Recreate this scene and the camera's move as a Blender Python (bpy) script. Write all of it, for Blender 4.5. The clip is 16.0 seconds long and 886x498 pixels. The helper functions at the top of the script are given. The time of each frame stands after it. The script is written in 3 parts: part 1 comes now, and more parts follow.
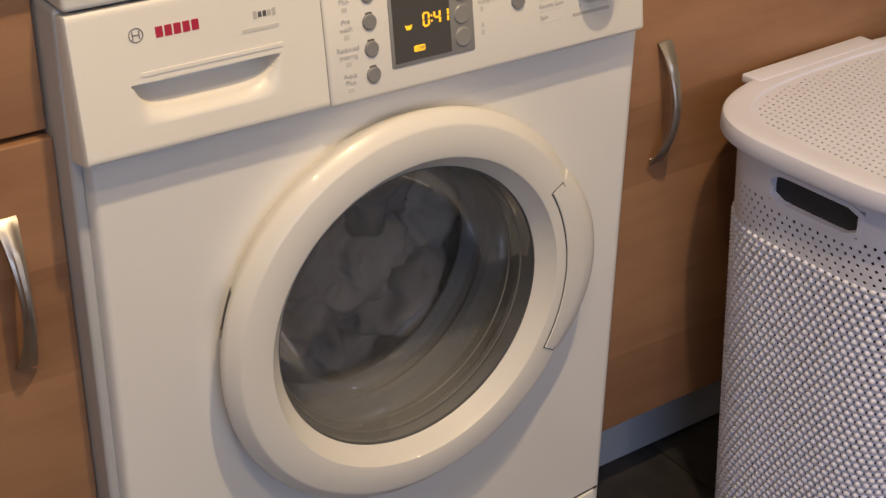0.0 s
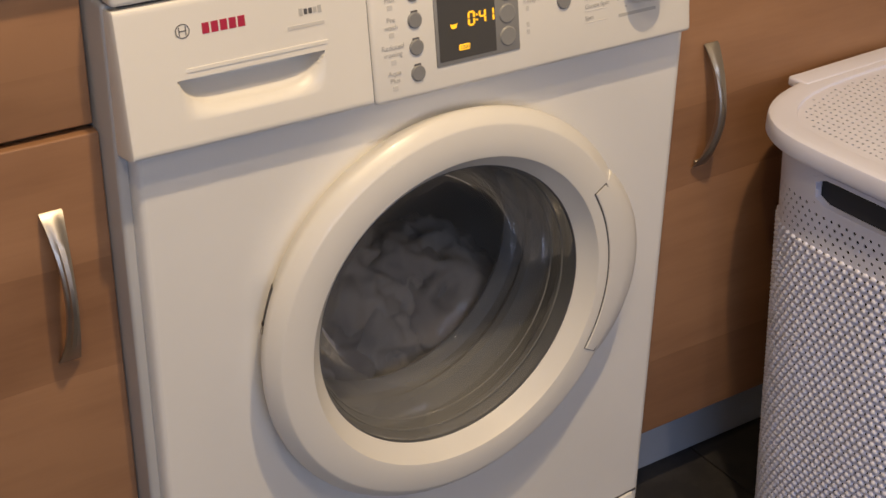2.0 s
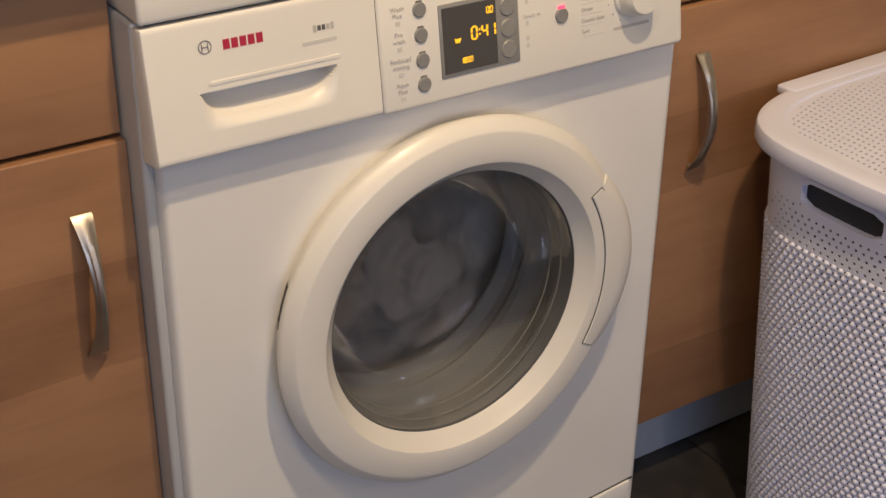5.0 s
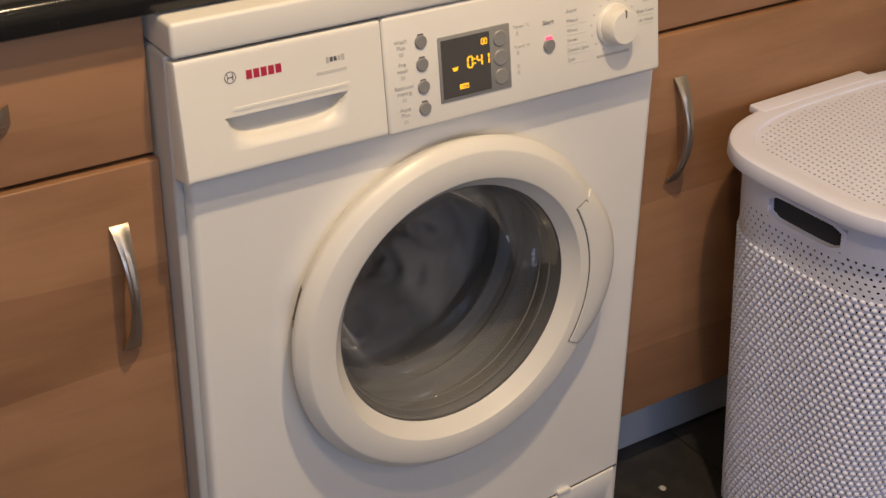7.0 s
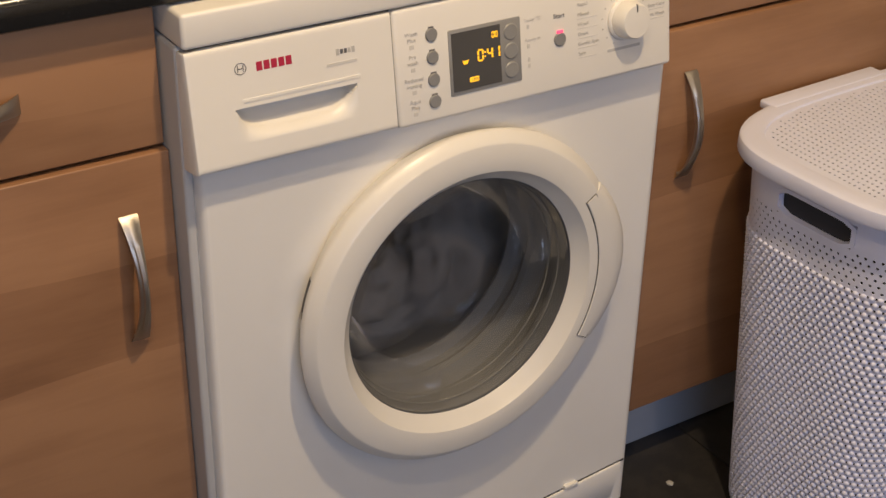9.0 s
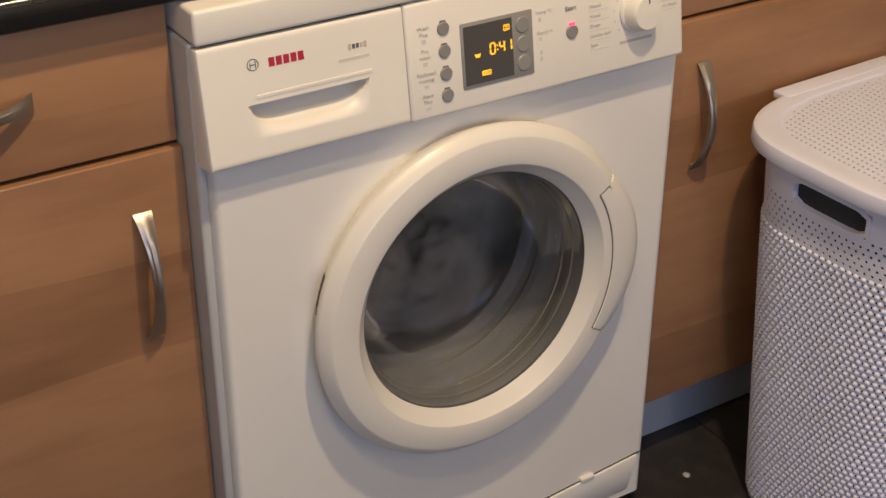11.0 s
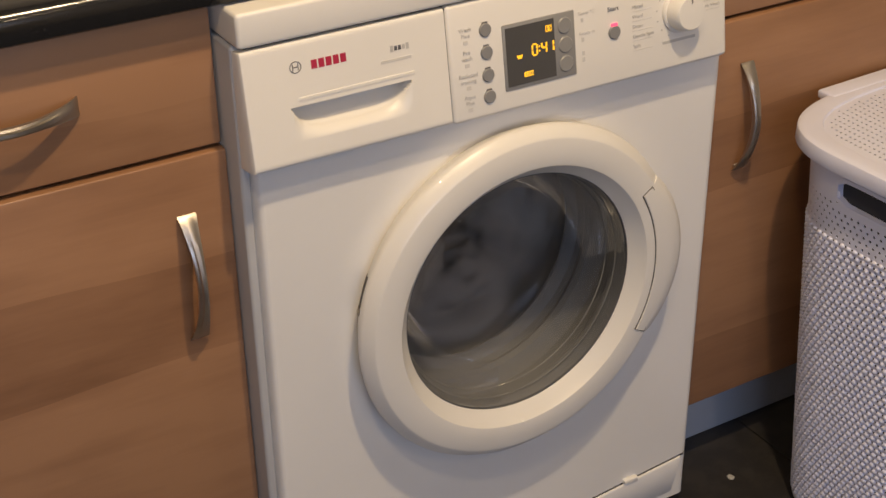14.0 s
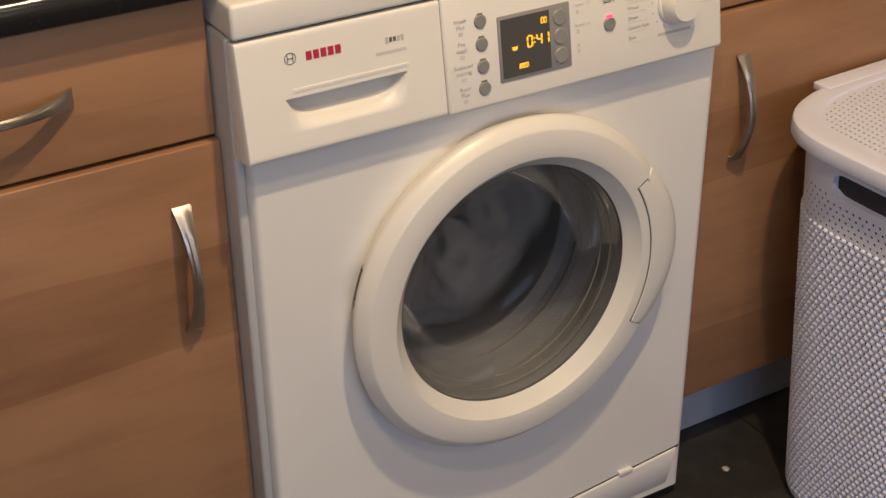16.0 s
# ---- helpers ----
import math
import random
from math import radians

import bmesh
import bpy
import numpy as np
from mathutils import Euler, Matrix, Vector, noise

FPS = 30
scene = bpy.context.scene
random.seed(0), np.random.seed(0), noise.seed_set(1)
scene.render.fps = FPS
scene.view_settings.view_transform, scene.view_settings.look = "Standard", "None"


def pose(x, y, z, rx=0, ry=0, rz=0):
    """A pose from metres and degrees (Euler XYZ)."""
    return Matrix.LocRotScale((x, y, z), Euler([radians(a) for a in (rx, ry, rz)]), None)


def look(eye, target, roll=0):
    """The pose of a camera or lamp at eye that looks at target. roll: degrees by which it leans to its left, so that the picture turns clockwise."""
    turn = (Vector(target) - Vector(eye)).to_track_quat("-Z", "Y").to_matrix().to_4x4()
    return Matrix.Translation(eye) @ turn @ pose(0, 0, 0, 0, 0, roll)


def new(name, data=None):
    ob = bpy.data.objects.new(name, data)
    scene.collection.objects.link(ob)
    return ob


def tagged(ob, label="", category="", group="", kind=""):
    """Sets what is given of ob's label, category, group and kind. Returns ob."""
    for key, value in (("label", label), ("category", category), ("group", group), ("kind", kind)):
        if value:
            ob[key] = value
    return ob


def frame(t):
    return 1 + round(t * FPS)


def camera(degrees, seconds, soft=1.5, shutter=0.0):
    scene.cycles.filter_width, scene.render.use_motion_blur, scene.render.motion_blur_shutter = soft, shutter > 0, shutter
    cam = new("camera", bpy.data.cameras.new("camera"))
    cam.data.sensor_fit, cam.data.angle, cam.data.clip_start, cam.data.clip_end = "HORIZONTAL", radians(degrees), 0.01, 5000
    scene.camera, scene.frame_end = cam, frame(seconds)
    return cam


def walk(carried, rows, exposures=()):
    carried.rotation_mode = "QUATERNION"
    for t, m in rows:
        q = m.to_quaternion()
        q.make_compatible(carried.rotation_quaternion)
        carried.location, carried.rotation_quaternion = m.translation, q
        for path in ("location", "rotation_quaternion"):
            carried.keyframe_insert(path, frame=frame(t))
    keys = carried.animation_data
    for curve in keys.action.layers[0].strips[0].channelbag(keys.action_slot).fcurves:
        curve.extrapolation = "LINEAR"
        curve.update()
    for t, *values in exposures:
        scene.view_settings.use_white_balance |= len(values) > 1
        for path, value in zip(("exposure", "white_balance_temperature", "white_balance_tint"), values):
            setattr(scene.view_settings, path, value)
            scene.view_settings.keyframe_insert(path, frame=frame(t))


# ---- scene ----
cam = camera(34.0, 16.0, 1.5, 0.8)
PATH = [
    (0, (-0.3800, -1.0299, 1.1922), (0.3623, -0.0003, 0.4913), 1.02),
    (0.5, (-0.3800, -1.0300, 1.1922), (0.3592, 0.0006, 0.4892), 0.93),
    (1, (-0.3800, -1.0300, 1.1922), (0.3513, 0.0063, 0.4894), 0.98),
    (1.5, (-0.3800, -1.0300, 1.1922), (0.3390, 0.0143, 0.4886), 1.14),
    (2, (-0.3801, -1.0300, 1.1922), (0.3275, 0.0228, 0.4897), 0.97),
    (2.5, (-0.3801, -1.0300, 1.1922), (0.3207, 0.0281, 0.4909), 1.11),
    (3, (-0.3800, -1.0300, 1.1922), (0.3170, 0.0300, 0.4900), 1.01),
    (3.5, (-0.3800, -1.0300, 1.1922), (0.3146, 0.0302, 0.4880), 0.88),
    (4, (-0.3801, -1.0300, 1.1922), (0.3162, 0.0273, 0.4852), 0.88),
    (6.5, (-0.4864, -1.2051, 1.3231), (0.2149, -0.1505, 0.6171), 0.78),
    (7, (-0.4863, -1.2049, 1.3233), (0.2097, -0.1486, 0.6146), 0.95),
    (7.5, (-0.4865, -1.2053, 1.3233), (0.2059, -0.1483, 0.6121), 1.07),
    (8, (-0.4862, -1.2049, 1.3225), (0.2031, -0.1469, 0.6099), 1.27),
    (8.5, (-0.4860, -1.2048, 1.3227), (0.2018, -0.1467, 0.6087), 1.26),
    (11, (-0.4858, -1.2045, 1.3224), (0.1875, -0.1411, 0.6025), 0.30),
    (11.5, (-0.4863, -1.2048, 1.3227), (0.1762, -0.1342, 0.6034), -0.02),
    (12, (-0.4863, -1.2053, 1.3231), (0.1656, -0.1271, 0.6054), -0.20),
    (12.5, (-0.4865, -1.2057, 1.3233), (0.1588, -0.1225, 0.6072), -0.40),
    (13, (-0.4866, -1.2054, 1.3228), (0.1537, -0.1189, 0.6072), -0.53),
    (13.5, (-0.4862, -1.2058, 1.3231), (0.1517, -0.1185, 0.6065), -0.68),
    (14, (-0.4857, -1.2055, 1.3226), (0.1514, -0.1190, 0.6042), -0.77),
    (14.5, (-0.4856, -1.2058, 1.3229), (0.1507, -0.1203, 0.6022), -0.74),
    (15, (-0.4849, -1.2061, 1.3229), (0.1503, -0.1210, 0.6007), -0.76),
    (15.5, (-0.4836, -1.2056, 1.3222), (0.1519, -0.1218, 0.5983), -0.71),
    (16, (-0.4837, -1.2062, 1.3226), (0.1538, -0.1249, 0.5968), -0.66),
]
walk(cam, [(t, look(eye, target, roll)) for t, eye, target, roll in PATH])

# ---------- light ----------
world = bpy.data.worlds.new("evening_sky")
scene.world = world
world.use_nodes = True
wn = world.node_tree
sky = wn.nodes.new("ShaderNodeTexSky")
sky.sky_type, sky.sun_disc = "NISHITA", False
sky.sun_elevation, sky.sun_rotation = radians(8), radians(150)
wn.nodes["Background"].inputs["Strength"].default_value = 0.08
wn.links.new(sky.outputs[0], wn.nodes["Background"].inputs["Color"])


def area_lamp(name, place, target, size, watts, colour, shape="DISK", size_y=None):
    data = bpy.data.lights.new(name, "AREA")
    data.shape, data.size, data.energy, data.color = shape, size, watts, colour
    if size_y:
        data.size_y = size_y
    ob = new(name, data)
    ob.matrix_world = look(place, target)
    return ob


WARM, COOL = (1.0, 0.738, 0.435), (0.56, 0.68, 1.0)
# ceiling downlights of the kitchen, a row above the worktop's front edge
for lx, ly, w in ((0.20, -0.76, 27.3), (-0.50, -1.05, 10.0), (1.6, -1.0, 3.0), (0.3, -2.3, 8.0)):
    area_lamp("downlight_lamp", (lx, ly, 2.38), (lx, ly, 0), 0.07, w, WARM)
# daylight through the window behind the camera
area_lamp("window_daylight", (-0.55, -3.03, 1.45), (-0.55, 0, 0.9), 1.8, 22.5, COOL, "RECTANGLE", 1.15)

scene.view_settings.exposure = 0.0


# ---------- materials ----------
def material(name):
    m = bpy.data.materials.new(name)
    m.use_nodes = True
    return m, m.node_tree.nodes, m.node_tree.links, m.node_tree.nodes["Principled BSDF"]


def ramp(nodes, stops):
    r = nodes.new("ShaderNodeValToRGB")
    while len(r.color_ramp.elements) < len(stops):
        r.color_ramp.elements.new(0.5)
    for e, (p, c) in zip(r.color_ramp.elements, stops):
        e.position, e.color = p, (*c, 1)
    return r


def coords(nodes, links, scale=(1, 1, 1), kind="Object"):
    tc, mp = nodes.new("ShaderNodeTexCoord"), nodes.new("ShaderNodeMapping")
    mp.inputs["Scale"].default_value = scale
    links.new(tc.outputs[kind], mp.inputs["Vector"])
    return mp.outputs["Vector"]


def noise_tex(nodes, links, vec, scale, detail=4.0, rough=0.55):
    n = nodes.new("ShaderNodeTexNoise")
    n.inputs["Scale"].default_value, n.inputs["Detail"].default_value = scale, detail
    n.inputs["Roughness"].default_value = rough
    links.new(vec, n.inputs["Vector"])
    return n


def bump(nodes, links, height, bsdf, strength=0.2, distance=0.001):
    b = nodes.new("ShaderNodeBump")
    b.inputs["Strength"].default_value, b.inputs["Distance"].default_value = strength, distance
    links.new(height, b.inputs["Height"])
    links.new(b.outputs[0], bsdf.inputs["Normal"])


def plain(name, colour, rough=0.4, metal=0.0, spread=0.06, scale=6.0, bumps=0.05, fine=250.0, coat=0.0):
    """A surface with a slow change of tone, fine relief and smudges in its gloss."""
    m, n, l, b = material(name)
    v = coords(n, l)
    big = noise_tex(n, l, v, scale)
    c0 = tuple(x * (1 - spread) for x in colour)
    c1 = tuple(min(1, x * (1 + spread)) for x in colour)
    r = ramp(n, ((0.3, c0), (0.7, c1)))
    l.new(big.outputs["Fac"], r.inputs[0])
    l.new(r.outputs[0], b.inputs["Base Color"])
    small = noise_tex(n, l, v, fine, 3)
    rr = n.new("ShaderNodeMapRange")
    rr.inputs["To Min"].default_value, rr.inputs["To Max"].default_value = rough * 0.85, min(1, rough * 1.2)
    l.new(big.outputs["Fac"], rr.inputs["Value"])
    l.new(rr.outputs[0], b.inputs["Roughness"])
    b.inputs["Metallic"].default_value = metal
    b.inputs["Coat Weight"].default_value = coat
    if bumps:
        bump(n, l, small.outputs["Fac"], b, bumps, 0.0006)
    return m


def wood_veneer():
    m, n, l, b = material("walnut_veneer")
    v = coords(n, l, (1.0, 1.0, 1.0))
    info = n.new("ShaderNodeObjectInfo")
    # wide boards in the print, their joints level and a little wandering
    wob = noise_tex(n, l, coords(n, l, (1.2, 1, 3.0)), 1.6, 2)
    sep = n.new("ShaderNodeSeparateXYZ")
    l.new(v, sep.inputs[0])
    add = n.new("ShaderNodeMath")
    add.operation = "MULTIPLY_ADD"
    l.new(wob.outputs["Fac"], add.inputs[0])
    add.inputs[1].default_value = 0.05
    l.new(sep.outputs["Z"], add.inputs[2])
    comb = n.new("ShaderNodeCombineXYZ")
    l.new(add.outputs[0], comb.inputs["Z"])
    boards = n.new("ShaderNodeTexVoronoi")
    boards.voronoi_dimensions = "1D"
    boards.inputs["Scale"].default_value = 8.0
    l.new(add.outputs[0], boards.inputs["W"])
    sepb = n.new("ShaderNodeSeparateColor")
    l.new(boards.outputs["Color"], sepb.inputs[0])
    grain = noise_tex(n, l, coords(n, l, (4.0, 4.0, 60.0)), 2.4, 8, 0.62)
    broad = noise_tex(n, l, coords(n, l, (2.2, 1.0, 9.0)), 2.0, 4, 0.5)
    mix = n.new("ShaderNodeMath")
    mix.operation = "MULTIPLY_ADD"
    l.new(grain.outputs["Fac"], mix.inputs[0])
    mix.inputs[1].default_value = 0.26
    l.new(broad.outputs["Fac"], mix.inputs[2])
    mix2 = n.new("ShaderNodeMath")
    mix2.operation = "MULTIPLY_ADD"
    l.new(sepb.outputs[0], mix2.inputs[0])
    mix2.inputs[1].default_value = 0.34
    l.new(mix.outputs[0], mix2.inputs[2])
    r = ramp(n, ((0.42, (0.205, 0.102, 0.052)), (0.72, (0.280, 0.145, 0.076)), (0.98, (0.350, 0.188, 0.100))))
    l.new(mix2.outputs[0], r.inputs[0])
    l.new(r.outputs[0], b.inputs["Base Color"])
    b.inputs["Roughness"].default_value = 0.42
    bump(n, l, grain.outputs["Fac"], b, 0.12, 0.0005)
    return m


def speckled(name, base, fleck, rough, scale, cover=0.62):
    m, n, l, b = material(name)
    v = coords(n, l)
    vo = noise_tex(n, l, v, scale, 5, 0.7)
    r = ramp(n, ((cover, base), (cover + 0.12, fleck)))
    l.new(vo.outputs["Fac"], r.inputs[0])
    l.new(r.outputs[0], b.inputs["Base Color"])
    b.inputs["Roughness"].default_value = rough
    bump(n, l, vo.outputs["Fac"], b, 0.1, 0.0005)
    return m


CX, CZ = 0.312, 0.4484           # middle of the washer's door


def door_glass():
    """Thin curved glass: clear straight on, with the mirror's gloss growing at a slant."""
    m, n, l, b = material("porthole_glass")
    n.remove(b)
    kinds = ("ShaderNodeBsdfTransparent", "ShaderNodeBsdfGlossy", "ShaderNodeBsdfGlossy", "ShaderNodeMixShader", "ShaderNodeMixShader", "ShaderNodeFresnel", "ShaderNodeMath")
    clear, haze, gloss, both, mix, fr, less = (n.new(k) for k in kinds)
    clear.inputs[0].default_value = (0.84, 0.85, 0.85, 1)
    haze.inputs["Roughness"].default_value = 0.30
    gloss.inputs["Roughness"].default_value = 0.012
    fr.inputs["IOR"].default_value = 1.42
    both.inputs[0].default_value = 0.80
    less.operation = "MULTIPLY"
    less.inputs[1].default_value = 0.45
    l.new(haze.outputs[0], both.inputs[1])
    l.new(gloss.outputs[0], both.inputs[2])
    l.new(fr.outputs[0], less.inputs[0])
    l.new(less.outputs[0], mix.inputs[0])
    l.new(clear.outputs[0], mix.inputs[1])
    l.new(both.outputs[0], mix.inputs[2])
    # a thin pale haze painted over the whole glass, lifting its darks
    haze_coat, veil = n.new("ShaderNodeBsdfDiffuse"), n.new("ShaderNodeMixShader")
    haze_coat.inputs["Color"].default_value = (0.69, 0.68, 0.67, 1)
    mottle = noise_tex(n, l, coords(n, l), 14.0, 5, 0.6)
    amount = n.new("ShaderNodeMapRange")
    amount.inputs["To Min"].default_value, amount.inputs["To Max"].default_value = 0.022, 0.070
    l.new(mottle.outputs["Fac"], amount.inputs["Value"])
    # brightness painted into the foot of the bowl, with an uneven upper edge
    place, foot_glow, total = n.new("ShaderNodeSeparateXYZ"), n.new("ShaderNodeMapRange"), n.new("ShaderNodeMath")
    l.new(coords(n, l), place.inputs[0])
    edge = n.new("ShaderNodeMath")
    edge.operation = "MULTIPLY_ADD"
    l.new(mottle.outputs["Fac"], edge.inputs[0])
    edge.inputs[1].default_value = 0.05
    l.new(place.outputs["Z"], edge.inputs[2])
    foot_glow.inputs["From Min"].default_value, foot_glow.inputs["From Max"].default_value = CZ - 0.125, CZ - 0.062
    foot_glow.inputs["To Min"].default_value, foot_glow.inputs["To Max"].default_value = 0.095, 0.0
    l.new(edge.outputs[0], foot_glow.inputs["Value"])
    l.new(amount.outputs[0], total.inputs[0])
    l.new(foot_glow.outputs[0], total.inputs[1])
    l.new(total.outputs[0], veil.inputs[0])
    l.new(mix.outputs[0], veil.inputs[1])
    l.new(haze_coat.outputs[0], veil.inputs[2])
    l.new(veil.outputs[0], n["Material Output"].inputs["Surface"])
    return m


def glow(name, colour, strength):
    m, n, l, b = material(name)
    b.inputs["Base Color"].default_value = (*[c * 0.3 for c in colour], 1)
    b.inputs["Emission Color"].default_value = (*colour, 1)
    b.inputs["Emission Strength"].default_value = strength
    return m


def cloth_weave(name, colour):
    m, n, l, b = material(name)
    v = coords(n, l)
    big = noise_tex(n, l, v, 9.0, 4)
    r = ramp(n, ((0.3, tuple(c * 0.7 for c in colour)), (0.7, colour)))
    l.new(big.outputs["Fac"], r.inputs[0])
    l.new(r.outputs[0], b.inputs["Base Color"])
    b.inputs["Roughness"].default_value = 0.95
    fine = noise_tex(n, l, v, 60.0, 6)
    bump(n, l, fine.outputs["Fac"], b, 0.5, 0.003)
    return m


# side panels get a darker grey than the white front
SIDE = plain("grey_side_finish", (0.46, 0.465, 0.48), 0.42, spread=0.05, bumps=0.04, fine=300)
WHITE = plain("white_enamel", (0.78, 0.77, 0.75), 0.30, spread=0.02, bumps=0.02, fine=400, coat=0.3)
PANEL = plain("white_plastic", (0.76, 0.74, 0.70), 0.38, spread=0.02, bumps=0.04, fine=600)
BEZEL = plain("door_plastic", (0.74, 0.72, 0.68), 0.33, spread=0.02, bumps=0.03, fine=500, coat=0.2)
SEAM = plain("dark_seam", (0.05, 0.05, 0.055), 0.6)
GREY = plain("grey_button_plastic", (0.23, 0.23, 0.235), 0.45)
SMOKED = plain("smoked_display_plastic", (0.25, 0.25, 0.25), 0.34)
SCREEN = plain("dark_display_glass", (0.075, 0.075, 0.078), 0.22)
INK = plain("grey_print_ink", (0.48, 0.47, 0.455), 0.5, bumps=0)
INK_PALE = plain("pale_print_ink", (0.60, 0.585, 0.56), 0.5, bumps=0)
INK_DARK = plain("dark_print_ink", (0.10, 0.10, 0.11), 0.5, bumps=0)
RED = plain("crimson_print_ink", (0.42, 0.02, 0.06), 0.45, bumps=0)
AMBER = glow("amber_segments", (1.0, 0.50, 0.02), 1.3)
LED = glow("red_indicator", (1.0, 0.08, 0.16), 1.6)
RUBBER = plain("grey_door_rubber", (0.18, 0.18, 0.175), 0.62, spread=0.15, scale=14)
BELLOWS = plain("dark_bellows_rubber", (0.088, 0.092, 0.102), 0.6, spread=0.15, scale=14)
LIP = plain("pale_glass_lip", (0.15, 0.15, 0.145), 0.20, spread=0.1, coat=0.5)
# near-black for the added sheet that darkens the basket's holes
HOLE_SHADE = plain("basket_hole_shade", (0.030, 0.030, 0.036), 0.9)
STEEL = plain("drum_steel", (0.20, 0.20, 0.20), 0.48, metal=1.0, spread=0.15)
WOOD = wood_veneer()
CARCASS = plain("cabinet_board", (0.26, 0.16, 0.09), 0.6)
NICKEL = plain("satin_nickel", (0.48, 0.445, 0.405), 0.40, metal=1.0, spread=0.08, scale=30, fine=900)
STONE = speckled("black_worktop_laminate", (0.012, 0.012, 0.013), (0.10, 0.10, 0.10), 0.15, 260, 0.64)
PLINTH = plain("grey_plinth_board", (0.42, 0.46, 0.53), 0.45, spread=0.08)
FLOOR = speckled("dark_floor_tile", (0.024, 0.022, 0.022), (0.034, 0.031, 0.029), 0.42, 22, 0.45)
GROUT = plain("dark_grout", (0.02, 0.019, 0.018), 0.9)
PAINT = plain("wall_paint", (0.62, 0.58, 0.52), 0.8, spread=0.04)
LINEN = plain("lilac_white_basket_plastic", (0.67, 0.685, 0.84), 0.50, spread=0.03, bumps=0.03)
CLOTHS = [cloth_weave(n, c) for n, c in (("pale_cotton", (0.33, 0.29, 0.255)), ("grey_cotton", (0.22, 0.195, 0.175)),
                                         ("cream_towel", (0.28, 0.245, 0.215)), ("dark_cotton", (0.10, 0.10, 0.11)))]
CRUMB = plain("white_fluff", (0.40, 0.39, 0.37), 0.9)


# ---------- mesh helpers ----------
def part(name, bm, mat, parent=None, label="", smooth=True):
    me = bpy.data.meshes.new(name)
    if smooth:
        for f in bm.faces:
            f.smooth = True
    bm.to_mesh(me)
    bm.free()
    return link(name, me, mat, parent, label, smooth)


def link(name, me, mat, parent=None, label="", smooth=True):
    if not me.materials:
        me.materials.append(mat)
    if smooth:
        me.set_sharp_from_angle(angle=radians(35))
    ob = new(name, me)
    if parent:
        ob.parent = parent
    return tagged(ob, label)


def empty(name, m=None):
    ob = new(name)
    ob.empty_display_size = 0.05
    if m:
        ob.matrix_world = m
    return ob


def box(bm, x0, x1, y0, y1, z0, z1, bevel=0.0, seg=2, m=None):
    vs = [bm.verts.new((x, y, z)) for x in (x0, x1) for y in (y0, y1) for z in (z0, z1)]
    fs = [bm.faces.new([vs[i] for i in q]) for q in
          ((0, 1, 3, 2), (4, 6, 7, 5), (0, 4, 5, 1), (2, 3, 7, 6), (0, 2, 6, 4), (1, 5, 7, 3))]
    if bevel:
        es = list({e for f in fs for e in f.edges})
        r = bmesh.ops.bevel(bm, geom=es, offset=bevel, segments=seg, affect="EDGES", profile=0.5)
        vs = list({v for f in r["faces"] for v in f.verts} | {v for v in vs if v.is_valid})
    if m:
        bmesh.ops.transform(bm, matrix=m, verts=[v for v in vs if v.is_valid])
    return vs


def lathe(bm, profile, steps, cx, cz, a0=0.0, a1=360.0, close=True):
    """Turns (r, y) points round the level axis through (cx, cz)."""
    whole = close and a1 - a0 >= 360
    n = steps if whole else steps + 1
    rings = []
    for r, y in profile:
        if r < 1e-6:
            rings.append([bm.verts.new((cx, y, cz))])
        else:
            rings.append([bm.verts.new((cx + r * math.cos(radians(a0 + (a1 - a0) * i / steps)), y,
                                        cz + r * math.sin(radians(a0 + (a1 - a0) * i / steps)))) for i in range(n)])
    for a, b in zip(rings, rings[1:]):
        for i in range(steps):
            j = (i + 1) % n
            if len(b) == 1:
                bm.faces.new((a[i], a[j], b[0]))
            elif len(a) == 1:
                bm.faces.new((a[0], b[j], b[i]))
            else:
                bm.faces.new((a[i], a[j], b[j], b[i]))
    bmesh.ops.recalc_face_normals(bm, faces=bm.faces)
    return rings


def disc(bm, r, n0, n1, steps, m, rx=None, bevel=0.0):
    """A low round button of radius r from height n0 to n1 along m's z."""
    rx = rx or r
    levels = [(1, n0), (1, n1 - bevel), (1 - bevel / r, n1)] if bevel else [(1, n0), (1, n1)]
    rings = [[bm.verts.new(m @ Vector((rx * k * math.cos(2 * math.pi * i / steps), r * k * math.sin(2 * math.pi * i / steps), z)))
              for i in range(steps)] for k, z in levels]
    for a, b in zip(rings, rings[1:]):
        for i in range(steps):
            bm.faces.new((a[i], a[(i + 1) % steps], b[(i + 1) % steps], b[i]))
    bm.faces.new(rings[-1])


def sweep(bm, path, section):
    """Carries a closed section (list of lists of points, one per stop) along; caps both ends."""
    rings = [[bm.verts.new(p) for p in ring] for ring in section]
    for a, b in zip(rings, rings[1:]):
        for i in range(len(a)):
            j = (i + 1) % len(a)
            bm.faces.new((a[i], a[j], b[j], b[i]))
    bm.faces.new(rings[0][::-1])
    bm.faces.new(rings[-1])
    bmesh.ops.recalc_face_normals(bm, faces=bm.faces)


# ---------- room ----------
X0, X1, Y0, Y1, H = -2.4, 2.4, -3.0, 0.62, 2.4


